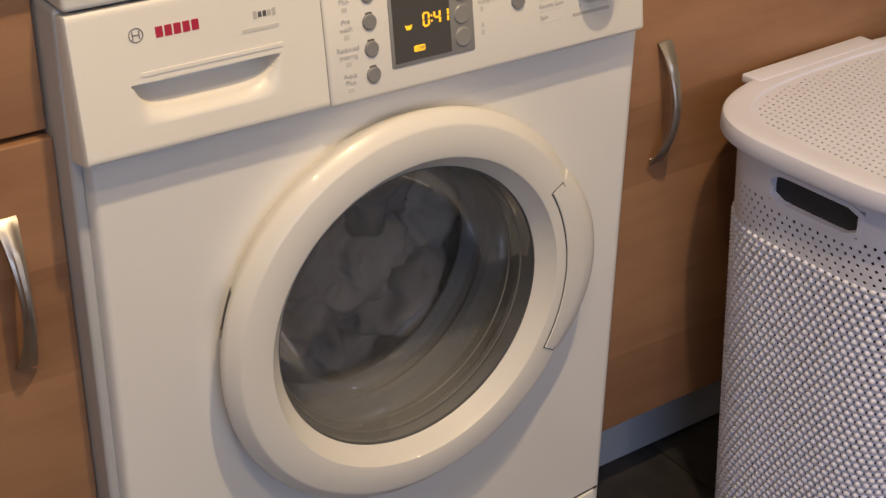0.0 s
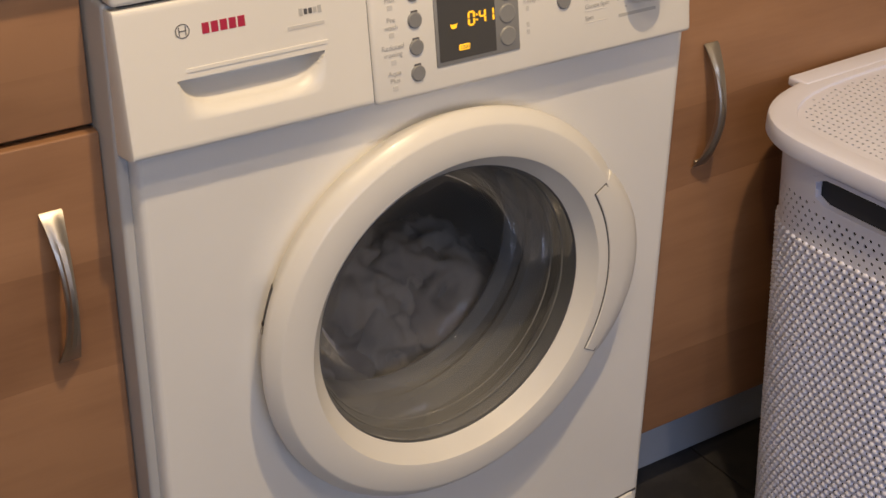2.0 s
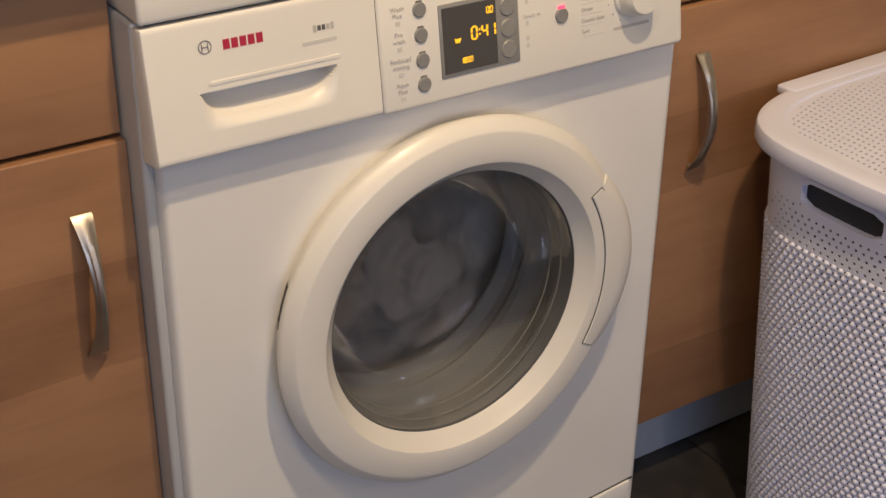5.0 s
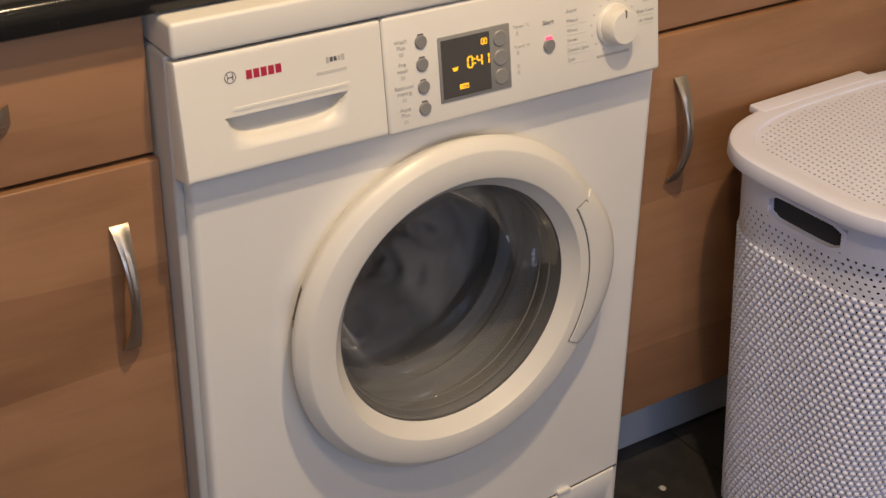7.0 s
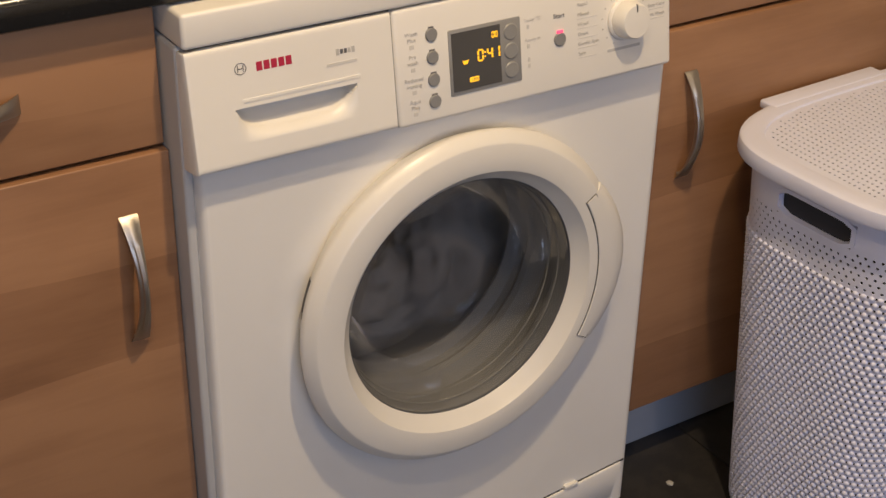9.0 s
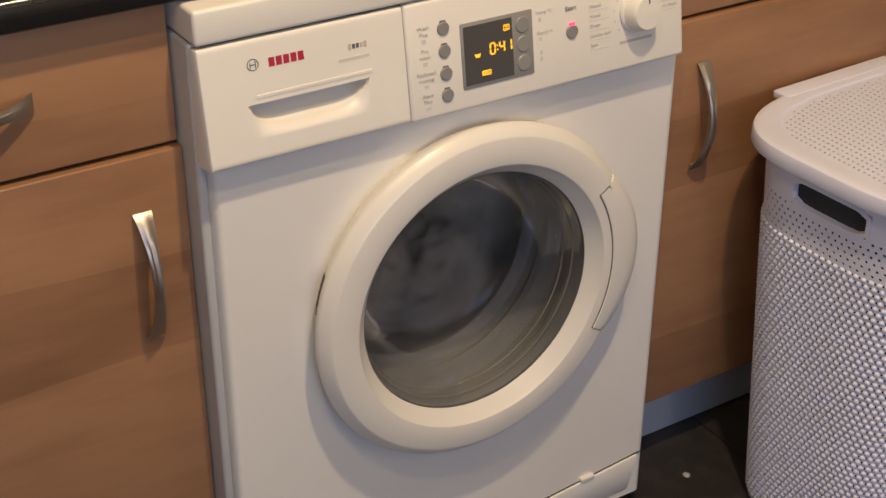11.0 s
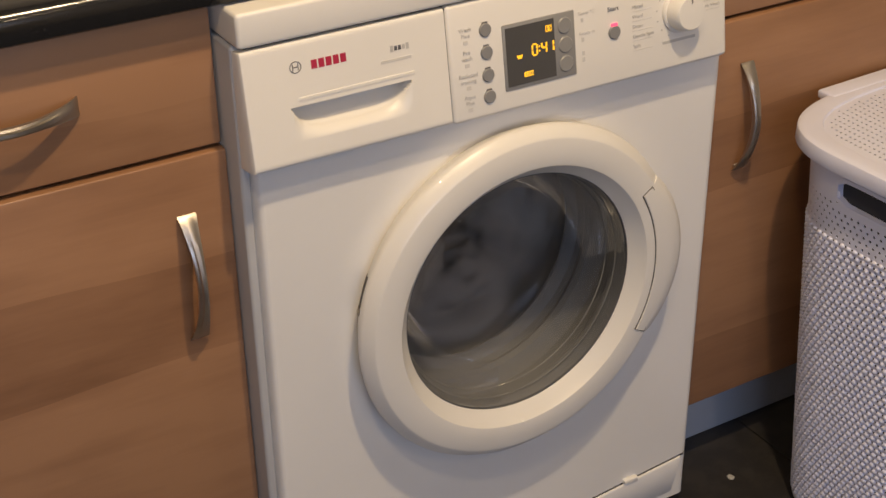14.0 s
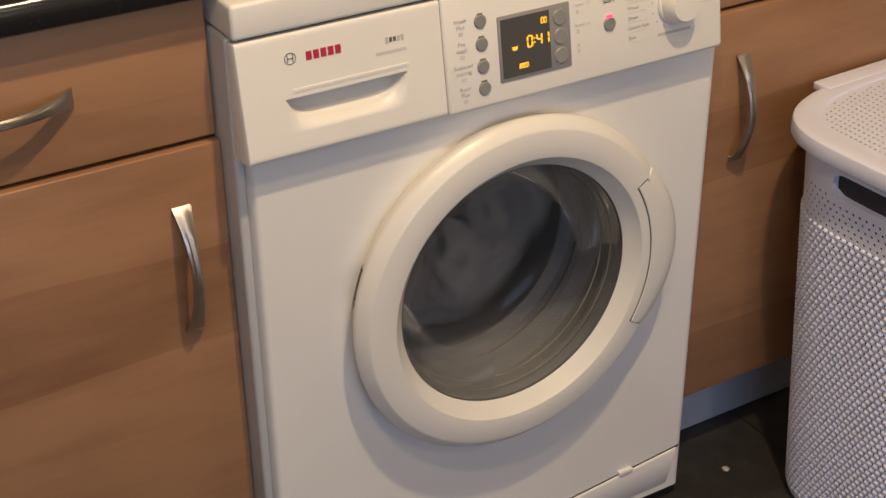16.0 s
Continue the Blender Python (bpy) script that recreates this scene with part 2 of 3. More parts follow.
def room():
    bm = bmesh.new()
    box(bm, X0 - 0.1, X1 + 0.1, Y0 - 0.1, Y1 + 0.1, -0.10, -0.006)
    floor = tagged(part("floor", bm, GROUT, smooth=False), "dark grey stone-effect tiles with narrow dark joints", "floor", kind="structure")
    bm = bmesh.new()
    box(bm, X0, X1, Y1, Y1 + 0.1, 0, H)
    tagged(part("wall_north", bm, PAINT, smooth=False), "plain painted kitchen wall behind the units", "wall", kind="structure")
    bm = bmesh.new()
    box(bm, X0 - 0.1, X0, Y0, Y1, 0, H)
    tagged(part("wall_west", bm, PAINT, smooth=False), "plain painted kitchen wall", "wall", kind="structure")
    bm = bmesh.new()
    box(bm, X1, X1 + 0.1, Y0, Y1, 0, H)
    tagged(part("wall_east", bm, PAINT, smooth=False), "plain painted kitchen wall", "wall", kind="structure")
    bm = bmesh.new()
    wx0, wx1, wz0, wz1 = -1.50, 0.40, 0.85, 2.05
    for a in ((X0, wx0, 0, H), (wx1, X1, 0, H), (wx0, wx1, 0, wz0), (wx0, wx1, wz1, H)):
        box(bm, a[0], a[1], Y0 - 0.1, Y0, a[2], a[3])
    tagged(part("wall_south", bm, PAINT, smooth=False), "plain painted wall with a window opening", "wall", kind="structure")
    bm = bmesh.new()
    box(bm, X0 - 0.1, X1 + 0.1, Y0 - 0.1, Y1 + 0.1, H, H + 0.1)
    tagged(part("ceiling", bm, PAINT, smooth=False), "plain white ceiling", "ceiling", kind="structure")
    return floor


def floor_tiles(floor):
    bm = bmesh.new()
    box(bm, 0.0012, 0.3988, 0.0012, 0.3988, -0.006, 0.0, 0.0005, 1)
    me = bpy.data.meshes.new("tile")
    bm.to_mesh(me)
    bm.free()
    me.materials.append(FLOOR)
    for i in range(12):
        for j in range(9):
            t = new("tile", me)
            t.parent = floor
            t.location = (-2.4 + 0.4 * i, -3.0 + 0.4 * j, 0)


# ---------- kitchen units ----------
FRONT = 0.0405     # face of the doors
GAP_Z, DOOR_Z0, DRAWER_Z1 = 0.691, 0.128, 0.844


def bow_handle(name, parent, m, length=0.146):
    """A strap handle: flared flat ends on the door and a bowed middle with a raised rib. m: the middle of the handle on the door,
    local z along the handle, -y away from the door."""
    bm = bmesh.new()
    rows = []
    for i in range(25):
        s = -1 + 2 * i / 24
        off = 0.026 * (1 - s * s) + 0.003
        w = 0.0048 + 0.0052 * abs(s) ** 2.2
        th = 0.0022 + 0.0012 * (1 - s * s)
        slope = math.atan2(-2 * s * 0.026, length / 2)
        c, sn = math.cos(slope), math.sin(slope)
        ring = []
        for x, n in ((-w, -th), (w, -th), (w, th * 0.6), (w * 0.55, th), (w * 0.35, th * 1.8), (-w * 0.35, th * 1.8), (-w * 0.55, th), (-w, th * 0.6)):
            ring.append(m @ Vector((x, -(off + n * c), s * length / 2 + n * sn)))
        rows.append(ring)
    sweep(bm, None, rows)
    for s in (-1, 1):
        box(bm, -0.006, 0.006, -0.003, 0.0, s * (length / 2 - 0.004) - 0.004, s * (length / 2 - 0.004) + 0.004, 0.001, 1, m)
    return part(name, bm, NICKEL, parent, "satin nickel bow handle")


def front_board(name, parent, x0, x1, z0, z1, back=0.0):
    bm = bmesh.new()
    box(bm, x0, x1, FRONT + back, FRONT + back + 0.018, z0, z1, 0.0018, 3)
    return part(name, bm, WOOD, parent)


def base_unit(x0, x1, handle_x, handle_z, drawer_handle_x, label):
    """A wooden base unit: carcass, drawer over door."""
    unit = tagged(empty("base_cabinet"), label, "cabinet", "fitted kitchen base units")
    bm = bmesh.new()
    box(bm, x0 + 0.001, x1 - 0.001, FRONT + 0.021, Y1 - 0.005, DOOR_Z0, 0.846)
    part("carcass", bm, CARCASS, unit, smooth=False)
    d = front_board("drawer_front", unit, x0, x1 - 0.002, GAP_Z + 0.005, DRAWER_Z1, 0.006)
    bow_handle("handle", d, Matrix.Translation((drawer_handle_x, FRONT + 0.006, 0.770)) @ pose(0, 0, 0, 0, 90, 0))
    d = front_board("door", unit, x0, x1, DOOR_Z0, GAP_Z)
    bow_handle("handle", d, Matrix.Translation((handle_x, FRONT, handle_z)))
    return unit


def kitchen():
    base_unit(-0.466, -0.0066, -0.0565, 0.556, -0.221, "walnut-veneer base unit, closed drawer over closed door, beside the washer")
    base_unit(0.611, 1.075, 0.6826, 0.559, 0.843, "walnut-veneer base unit, closed drawer over closed door, behind the basket")
    bm = bmesh.new()
    ring = [(0.030, 0.8475), (0.023, 0.8480), (0.0195, 0.8505), (0.018, 0.856), (0.018, 0.868), (0.0195, 0.8745), (0.024, 0.8795), (0.0305, 0.8820), (0.038, 0.8828), (Y1, 0.8828), (Y1, 0.8475)]
    sweep(bm, None, [[(x, y, z) for y, z in ring] for x in (-1.4, 1.4)])
    tagged(part("worktop", bm, STONE), "black speckled laminate kitchen worktop with a rounded edge", "worktop", kind="structure")
    for name, a, b in (("plinth_west", -1.4, -0.004), ("plinth_east", 0.612, 1.4)):
        bm = bmesh.new()
        box(bm, a, b, 0.111, 0.127, 0.0, 0.126, 0.001, 1)
        tagged(part(name, bm, PLINTH), "blue-grey kick board under the base unit", "plinth", kind="structure")


# ---------- washing machine ----------
PV = Vector((0, 0.019, 0.130)).normalized()    # up the sloping fascia
PN = Vector((1, 0, 0)).cross(PV)


def fascia_plane(x, z, su, sv):
    o = Vector((x, -0.022, 0.687)) + PV * (z - 0.687)
    return Matrix(((su, PV.x * sv, PN.x, o.x), (0, PV.y * sv, PN.y, o.y), (0, PV.z * sv, PN.z, o.z), (0, 0, 0, 1)))


DRAWER = fascia_plane(-0.0171, 0.6856, 0.9585, 0.9096)
FASCIA = fascia_plane(-0.0301, 0.6836, 1.0067, 0.9324)


def plane_of(u):
    return DRAWER if u < 0.2515 else FASCIA


def on_fascia(u, v, n=0.0):
    return plane_of(u) @ Matrix.Translation((u, v, n))


def front_sheet():
    """The enamelled front with its round opening and soft outer edges."""
    bm = bmesh.new()
    x1, z0, z1, R, r = 0.606, 0.020, 0.702, 0.185, 0.009
    steps = 96
    inner = []
    xl, xr = 0.0125, x1 - r
    corners = [(xl, z0), (xr, z0), (xr, z1), (xl, z1)]
    per = []
    for i in range(steps):
        a = 2 * math.pi * (i + 0.5) / steps
        c, s = math.cos(a), math.sin(a)
        k = min(((xr if c > 0 else xl) - CX) / c if abs(c) > 1e-9 else 9, ((z1 if s > 0 else z0) - CZ) / s if abs(s) > 1e-9 else 9)
        per.append((CX + k * c, CZ + k * s))
        inner.append((CX + R * c, CZ + R * s))
    for c in corners:   # the nearest rim points go right into the corners
        k = min(range(steps), key=lambda i: (per[i][0] - c[0]) ** 2 + (per[i][1] - c[1]) ** 2)
        per[k] = c
    levels = [[bm.verts.new((x, 0.03, z)) for x, z in inner], [bm.verts.new((x, 0, z)) for x, z in inner], [bm.verts.new((x, 0, z)) for x, z in per]]
    for a, b in zip(levels, levels[1:]):
        for i in range(steps):
            bm.faces.new((a[i], a[(i + 1) % steps], b[(i + 1) % steps], b[i]))
    left = [(0.0125, 0.0), (0.0105, 0.0004), (0.0085, 0.0018), (0.0068, 0.0045), (0.0056, 0.0085), (0.0050, 0.0130), (0.0050, 0.0180)]
    right = [(x1 - r + r * math.sin(t), r - r * math.cos(t)) for t in [math.pi / 2 * k / 5 for k in range(6)]] + [(x1, 0.024)]
    for prof in (left, right):
        rows = [[bm.verts.new((x, y, z)) for x, y in prof] for z in (z0, z1)]
        for i in range(len(prof) - 1):
            bm.faces.new((rows[0][i], rows[0][i + 1], rows[1][i + 1], rows[1][i]))
    bmesh.ops.recalc_face_normals(bm, faces=bm.faces)
    return bm


def lettering(text, parent, u, v, size, mat, label="", n=0.0006, align="CENTER", shear=0.0):
    cu = bpy.data.curves.new("lettering", "FONT")
    cu.body, cu.size, cu.align_x, cu.align_y, cu.extrude = text, size, align, "CENTER", 0.0001
    cu.shear = shear
    tmp = new("lettering_source", cu)
    bpy.context.view_layer.update()
    me = bpy.data.meshes.new_from_object(tmp.evaluated_get(bpy.context.evaluated_depsgraph_get()))
    bpy.data.objects.remove(tmp)
    bpy.data.curves.remove(cu)
    me.transform(on_fascia(u, v, n))
    me.materials.clear()
    return link("lettering", me, mat, parent, label or "printed words", False)


def print_bar(parent, u, v, w, h, mat, n=0.0004, name="print_mark"):
    bm = bmesh.new()
    box(bm, u - w / 2, u + w / 2, v - h / 2, v + h / 2, -0.001, n, m=plane_of(u))
    return part(name, bm, mat, parent, smooth=False)


def seven_segments(parent, u, v, w, h, on, mat):
    bm = bmesh.new()
    t = h * 0.14
    g = t * 0.35
    segs = {"a": (0, h / 2, 1), "d": (0, -h / 2, 1), "g": (0, 0, 1), "f": (-w / 2, h / 4, 0), "b": (w / 2, h / 4, 0), "e": (-w / 2, -h / 4, 0), "c": (w / 2, -h / 4, 0)}
    for k in on:
        x, y, level = segs[k]
        sx, sy = ((w / 2 - g), t / 2) if level else (t / 2, h / 4 - g)
        box(bm, u + x - sx, u + x + sx, v + y - sy, v + y + sy, 0.0008, 0.0014, m=FASCIA)
    return part("digit", bm, mat, parent, "lit amber digit", smooth=False)


def washer():
    w = tagged(empty("washing_machine"), "white front-loading washing machine running, round door closed, amber display lit", "washing machine")
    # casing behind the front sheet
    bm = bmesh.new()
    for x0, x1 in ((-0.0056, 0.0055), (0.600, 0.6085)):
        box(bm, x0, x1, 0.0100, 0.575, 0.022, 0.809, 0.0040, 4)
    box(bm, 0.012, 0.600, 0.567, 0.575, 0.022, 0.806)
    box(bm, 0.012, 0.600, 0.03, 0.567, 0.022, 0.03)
    part("casing", bm, SIDE, w, "grey steel side panels")
    part("front_sheet", front_sheet(), WHITE, w)
    # kick flap: its top joint rises gently to the right
    def joint_z(x):
        q = max(0.0, (x - 0.30) / 0.303)
        return 0.0615 + 0.0283 * q

    bm = bmesh.new()
    rows = []
    for i in range(41):
        x = 0.003 + 0.604 * i / 40
        e = min(x - 0.003, 0.607 - x)
        d = 0.014 * (1 - min(1, e / 0.018)) ** 2
        zt = joint_z(x) - 0.0012
        xl = x - 0.014 * max(0.0, (x - 0.52) / 0.087) ** 2    # the lower corner draws in
        rows.append([(xl, -0.0005 + d, 0.030), (x, -0.0042 + d, zt - 0.003), (x, -0.0032 + d, zt - 0.0006), (x, -0.0015 + d, zt), (x, 0.012 + d, zt), (x, 0.03, zt), (xl, 0.03, 0.012), (xl, 0.012 + d, 0.012)])
    sweep(bm, None, rows)
    flap = part("kick_flap", bm, WHITE, w, "white hinged kick flap")
    bm = bmesh.new()
    box(bm, 0.496, 0.518, -0.0062, 0.004, 0.0800, 0.0862, 0.0015, 2)
    part("catch", bm, PANEL, flap)
    bm = bmesh.new()
    sweep(bm, None, [[(x, -0.0008, joint_z(x) - 0.002), (x, -0.0008, joint_z(x) + 0.0008), (x, 0.004, joint_z(x) + 0.0008), (x, 0.004, joint_z(x) - 0.002)] for x in (0.012, 0.30, 0.599)])
    part("joint", bm, SEAM, w, "dark joint over the flap", smooth=False)
    for fx in (0.05, 0.56):
        for fy in (0.06, 0.52):
            bm = bmesh.new()
            disc(bm, 0.02, 0.0, 0.03, 16, Matrix.Translation((fx, fy, 0)))
            part("foot", bm, SEAM, w)
    # top cover
    bm = bmesh.new()
    box(bm, -0.0035, 0.5975, -0.006, 0.575, 0.8100, 0.8460, 0.0045, 4)
    part("top_cover", bm, PANEL, w)
    bm = bmesh.new()
    box(bm, 0.006, 0.590, 0.004, 0.5, 0.79, 0.815)
    part("joint", bm, SEAM, w, "dark joint under the top", smooth=False)

    # fascia body, behind drawer and panel
    def slab(name, u0, u1, mat, label=""):
        bm = bmesh.new()
        box(bm, u0, u1, 0.0, 0.1355, -0.030, 0.0, 0.005, 4, FASCIA)
        return part(name, bm, mat, w, label)

    bm = bmesh.new()
    box(bm, 0.034, 0.612, 0.003, 0.132, -0.029, -0.0280, m=FASCIA)
    box(bm, 0.246, 0.258, 0.0040, 0.1325, -0.0285, -0.0028, m=FASCIA)
    part("backing", bm, SEAM, w, smooth=False)
    # detergent drawer with a scooped grip
    U0, U1 = 0.0140, 0.2500
    bm = bmesh.new()
    top, lip = 0.0637, 0.0245
    levels = sorted({round(x, 5) for x in [0.1355 * j / 40 for j in range(41)] + [lip + (top - lip) * j / 40 for j in range(41)] + [top + 0.0004, 0.0697, 0.0700, 0.0706, 0.0728, 0.0734, 0.0737, 0.0003, 0.001, 0.1352, 0.1345]})
    nu, nv = 120, len(levels) - 1
    grid = {}
    for i in range(nu + 1):
        u = U0 + (U1 - U0) * i / nu
        s = abs(u - 0.1345) / 0.0705
        low = 0.0345 + 0.0292 * min(1, s) ** 5
        for j, v in enumerate(levels):
            n = 0.0
            e = min(u - U0, v, 0.1355 - v)
            if e < 0.004:
                n = -0.004 + math.sqrt(max(0, 0.004 ** 2 - (0.004 - e) ** 2))
            soft = min(1, max(0, (1 - s) * 12))
            if s < 1 and lip < v < low:        # the ramp for the fingers
                f = (v - lip) / (low - lip)
                n = -0.0075 * f ** 1.7 * min(1, max(0, (0.98 - s) * 6)) ** 0.8
            elif s < 1 and low <= v <= top:    # the hollow behind the upper edge
                f = (v - low) / (top - low + 1e-6)
                n = -(0.0075 + 0.020 * min(1, f * 1.5) ** 0.8) * soft
            if 0.0699 < v < 0.0735 and 0.074 < u < 0.2075:
                n += 0.0008
            grid[i, j] = bm.verts.new(DRAWER @ Vector((u, v, n)))
    for i in range(nu):
        for j in range(nv):
            bm.faces.new((grid[i, j], grid[i + 1, j], grid[i + 1, j + 1], grid[i, j + 1]))
    rim = [grid[0, j] for j in range(nv + 1)] + [grid[i, nv] for i in range(1, nu + 1)] + [grid[nu, j] for j in range(nv - 1, -1, -1)] + [grid[i, 0] for i in range(nu - 1, 0, -1)]
    low = [bm.verts.new(v.co - PN * 0.03) for v in rim]
    for i in range(len(rim)):
        j = (i + 1) % len(rim)
        bm.faces.new((rim[i], low[i], low[j], rim[j]))
    bmesh.ops.recalc_face_normals(bm, faces=bm.faces)
    drawer = part("detergent_drawer", bm, PANEL, w, "white detergent drawer front with a scooped grip")
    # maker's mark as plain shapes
    bm = bmesh.new()
    m = on_fascia(0.0735, 0.1075)
    for r0, r1, y in ((0.0066, 0.0057, 0.0005),):
        a = [bm.verts.new(m @ Vector((r0 * math.cos(k / 24 * 6.28318), r0 * math.sin(k / 24 * 6.28318), y))) for k in range(24)]
        b = [bm.verts.new(m @ Vector((r1 * math.cos(k / 24 * 6.28318), r1 * math.sin(k / 24 * 6.28318), y))) for k in range(24)]
        for k in range(24):
            bm.faces.new((a[k], a[(k + 1) % 24], b[(k + 1) % 24], b[k]))
    for x0, x1, y0, y1 in ((-0.0034, -0.0026, -0.0038, 0.0038), (0.0026, 0.0034, -0.0038, 0.0038), (-0.0026, 0.0026, -0.0005, 0.0005)):
        box(bm, x0, x1, y0, y1, 0, 0.0005, m=m)
    part("emblem", bm, INK_DARK, drawer, "round dark maker's emblem", smooth=False)
    for k in range(5):
        print_bar(drawer, 0.0945 + 0.0083 * k, 0.1065, 0.0066, 0.0098, RED, name="name_block")
    for k, mat in enumerate((INK, INK_DARK, INK_DARK, INK, INK)):
        print_bar(drawer, 0.1845 + 0.0046 * k, 0.1035, 0.0034, 0.0052 + 0.0018 * (k in (0, 4)), mat, name="model_block")
    print_bar(drawer, 0.1885, 0.0905, 0.036, 0.0035, INK_PALE)

    # control panel
    panel = slab("control_panel", 0.2525, 0.6185, PANEL, "white control panel with buttons, display and dial")
    for v in (0.1005, 0.0746, 0.0487, 0.0235):
        bm = bmesh.new()
        disc(bm, 0.0078, -0.001, 0.0022, 28, on_fascia(0.2975, v), rx=0.0072, bevel=0.001)
        b = part("button", bm, GREY, panel, "round grey push button")
        bm = bmesh.new()
        box(bm, 0.2939, 0.3011, v + 0.0070, v + 0.0092, 0, 0.0009, 0.0005, 1, FASCIA)
        part("indicator", bm, INK_DARK, b, "unlit dark indicator")
    for words, v in ((("Wash", "Plus"), 0.1005), (("Pre", "wash"), 0.0746), (("Reduced", "ironing"), 0.0487), (("Aqua", "Plus"), 0.0235)):
        lettering(words[0], panel, 0.2735, v + 0.0045, 0.0066, INK)
        lettering(words[1], panel, 0.2735, v - 0.0025, 0.0066, INK)
        print_bar(panel, 0.2735, v - 0.0100, 0.005, 0.0045, INK_PALE)
    # display
    bm = bmesh.new()
    box(bm, 0.3175, 0.4085, 0.0240, 0.1005, -0.002, 0.0016, 0.0015, 2, FASCIA)
    disp = part("display", bm, SMOKED, panel, "smoked grey display window with amber figures")
    bm = bmesh.new()
    box(bm, 0.3205, 0.3815, 0.0285, 0.0965, 0.0, 0.0021, m=FASCIA)
    part("screen", bm, SCREEN, disp, "dark display glass", smooth=False)
    for v in (0.0850, 0.0625, 0.0400):
        bm = bmesh.new()
        disc(bm, 0.0098, 0.0, 0.0030, 28, on_fascia(0.3950, v), rx=0.0091, bevel=0.0012)
        part("touch_key", bm, SMOKED, disp, "round smoked grey key")
    S = 0.0014
    for u, on in ((0.3555, "abcdef"), (0.3675, "bcfg"), (0.3765, "bc")):
        o = seven_segments(disp, u, 0.0655, 0.0058, 0.0125, on, AMBER)
        o.data.transform(Matrix.Translation(PN * S))
    for k, v in enumerate((0.0630, 0.0680)):
        print_bar(disp, 0.3614, v, 0.0014, 0.0016, AMBER, 0.0030, "colon_dot")
    for u in (0.3722, 0.3762):
        o = seven_segments(disp, u, 0.0862, 0.0026, 0.0066, "abcdef", AMBER)
        o.data.transform(Matrix.Translation(PN * S))
    bm = bmesh.new()
    vs = [bm.verts.new(FASCIA @ Vector((u, v, 0.003))) for u, v in ((0.3320, 0.0640), (0.3338, 0.0590), (0.3385, 0.0590), (0.3403, 0.0640), (0.3380, 0.0632), (0.3343, 0.0632))]
    bm.faces.new(vs)
    part("tub_symbol", bm, AMBER, disp, "lit amber wash tub symbol", smooth=False)
    bm = bmesh.new()
    box(bm, 0.3408, 0.3528, 0.0362, 0.0422, 0.0, 0.0029, 0.0008, 1, FASCIA)
    tag = part("speed_symbol", bm, AMBER, disp, "lit amber spin speed tag", smooth=False)
    lettering("1200", tag, 0.3468, 0.0392, 0.0052, INK_DARK, "dark figures on the amber tag", n=0.0030)
    # start button
    bm = bmesh.new()
    disc(bm, 0.0083, -0.001, 0.0024, 28, on_fascia(0.4605, 0.0625), rx=0.0078, bevel=0.001)
    b = part("button", bm, GREY, panel, "round grey start button")
    bm = bmesh.new()
    box(bm, 0.4563, 0.4647, 0.0695, 0.0735, 0, 0.0022, 0.001, 2, FASCIA)
    part("indicator", bm, LED, b, "lit red indicator")
    lettering("Start", panel, 0.4600, 0.0905, 0.0078, INK_DARK)
    lettering("Temp °C", panel, 0.4245, 0.0935, 0.0060, INK_PALE, align="CENTER")
    lettering("Ready in", panel, 0.4245, 0.0700, 0.0060, INK_PALE)
    for v in (0.0855, 0.0625, 0.0465, 0.0390):
        print_bar(panel, 0.4190, v, 0.0030, 0.0050, INK_PALE)
    # programme list round the dial
    for k, (word, side) in enumerate((("Mixed", 0), ("Wool", 0), ("Drain", 0), ("Gentle Spin", 0), ("Spin", 0))):
        v = 0.0865 - 0.0118 * k
        lettering(word, panel, 0.4850, v, 0.0062, INK, align="LEFT")
        print_bar(panel, 0.4985, v - 0.0052, 0.027, 0.0005, INK_PALE)
    lettering("Rapid", panel, 0.4850, 0.0985, 0.0062, INK, align="LEFT")
    for k, word in enumerate(("Easy Care", "Dark Wash")):
        lettering(word, panel, 0.6080, 0.0790 - 0.0115 * k, 0.0060, INK, align="RIGHT")
        print_bar(panel, 0.594, 0.0738 - 0.0115 * k, 0.027, 0.0005, INK_PALE)
    print_bar(panel, 0.600, 0.0920, 0.014, 0.0035, INK_PALE)
    print_bar(panel, 0.549, 0.0345, 0.046, 0.0034, INK)
    for k in range(14):
        a = radians(-60 + 300 * k / 13)
        print_bar(panel, 0.5505 - 0.0315 * math.cos(a), 0.0700 + 0.0315 * math.sin(a), 0.0016, 0.0016, INK)
    # dial
    bm = bmesh.new()
    rings = []
    prof = [(0.0262, -0.001), (0.0262, 0.0030), (0.0245, 0.0048), (0.0235, 0.0050), (0.0228, 0.0130), (0.0215, 0.0205), (0.0195, 0.0230), (0.0001, 0.0238)]
    for r, n in prof:
        rings.append([bm.verts.new(on_fascia(0.5505, 0.0700) @ Vector((r * 0.926 * math.cos(k / 48 * 2 * math.pi), r * math.sin(k / 48 * 2 * math.pi), n))) for k in range(48)])
    for a, b2 in zip(rings, rings[1:]):
        for k in range(48):
            bm.faces.new((a[k], a[(k + 1) % 48], b2[(k + 1) % 48], b2[k]))
    dial = part("dial", bm, PANEL, panel, "round white programme dial")
    bm = bmesh.new()
    box(bm, 0.5499, 0.5511, 0.082, 0.091, 0.0200, 0.0242, m=FASCIA)
    part("pointer", bm, INK_DARK, dial, smooth=False)

    # door: ring, funnel, glass, grip, hinge
    bm = bmesh.new()
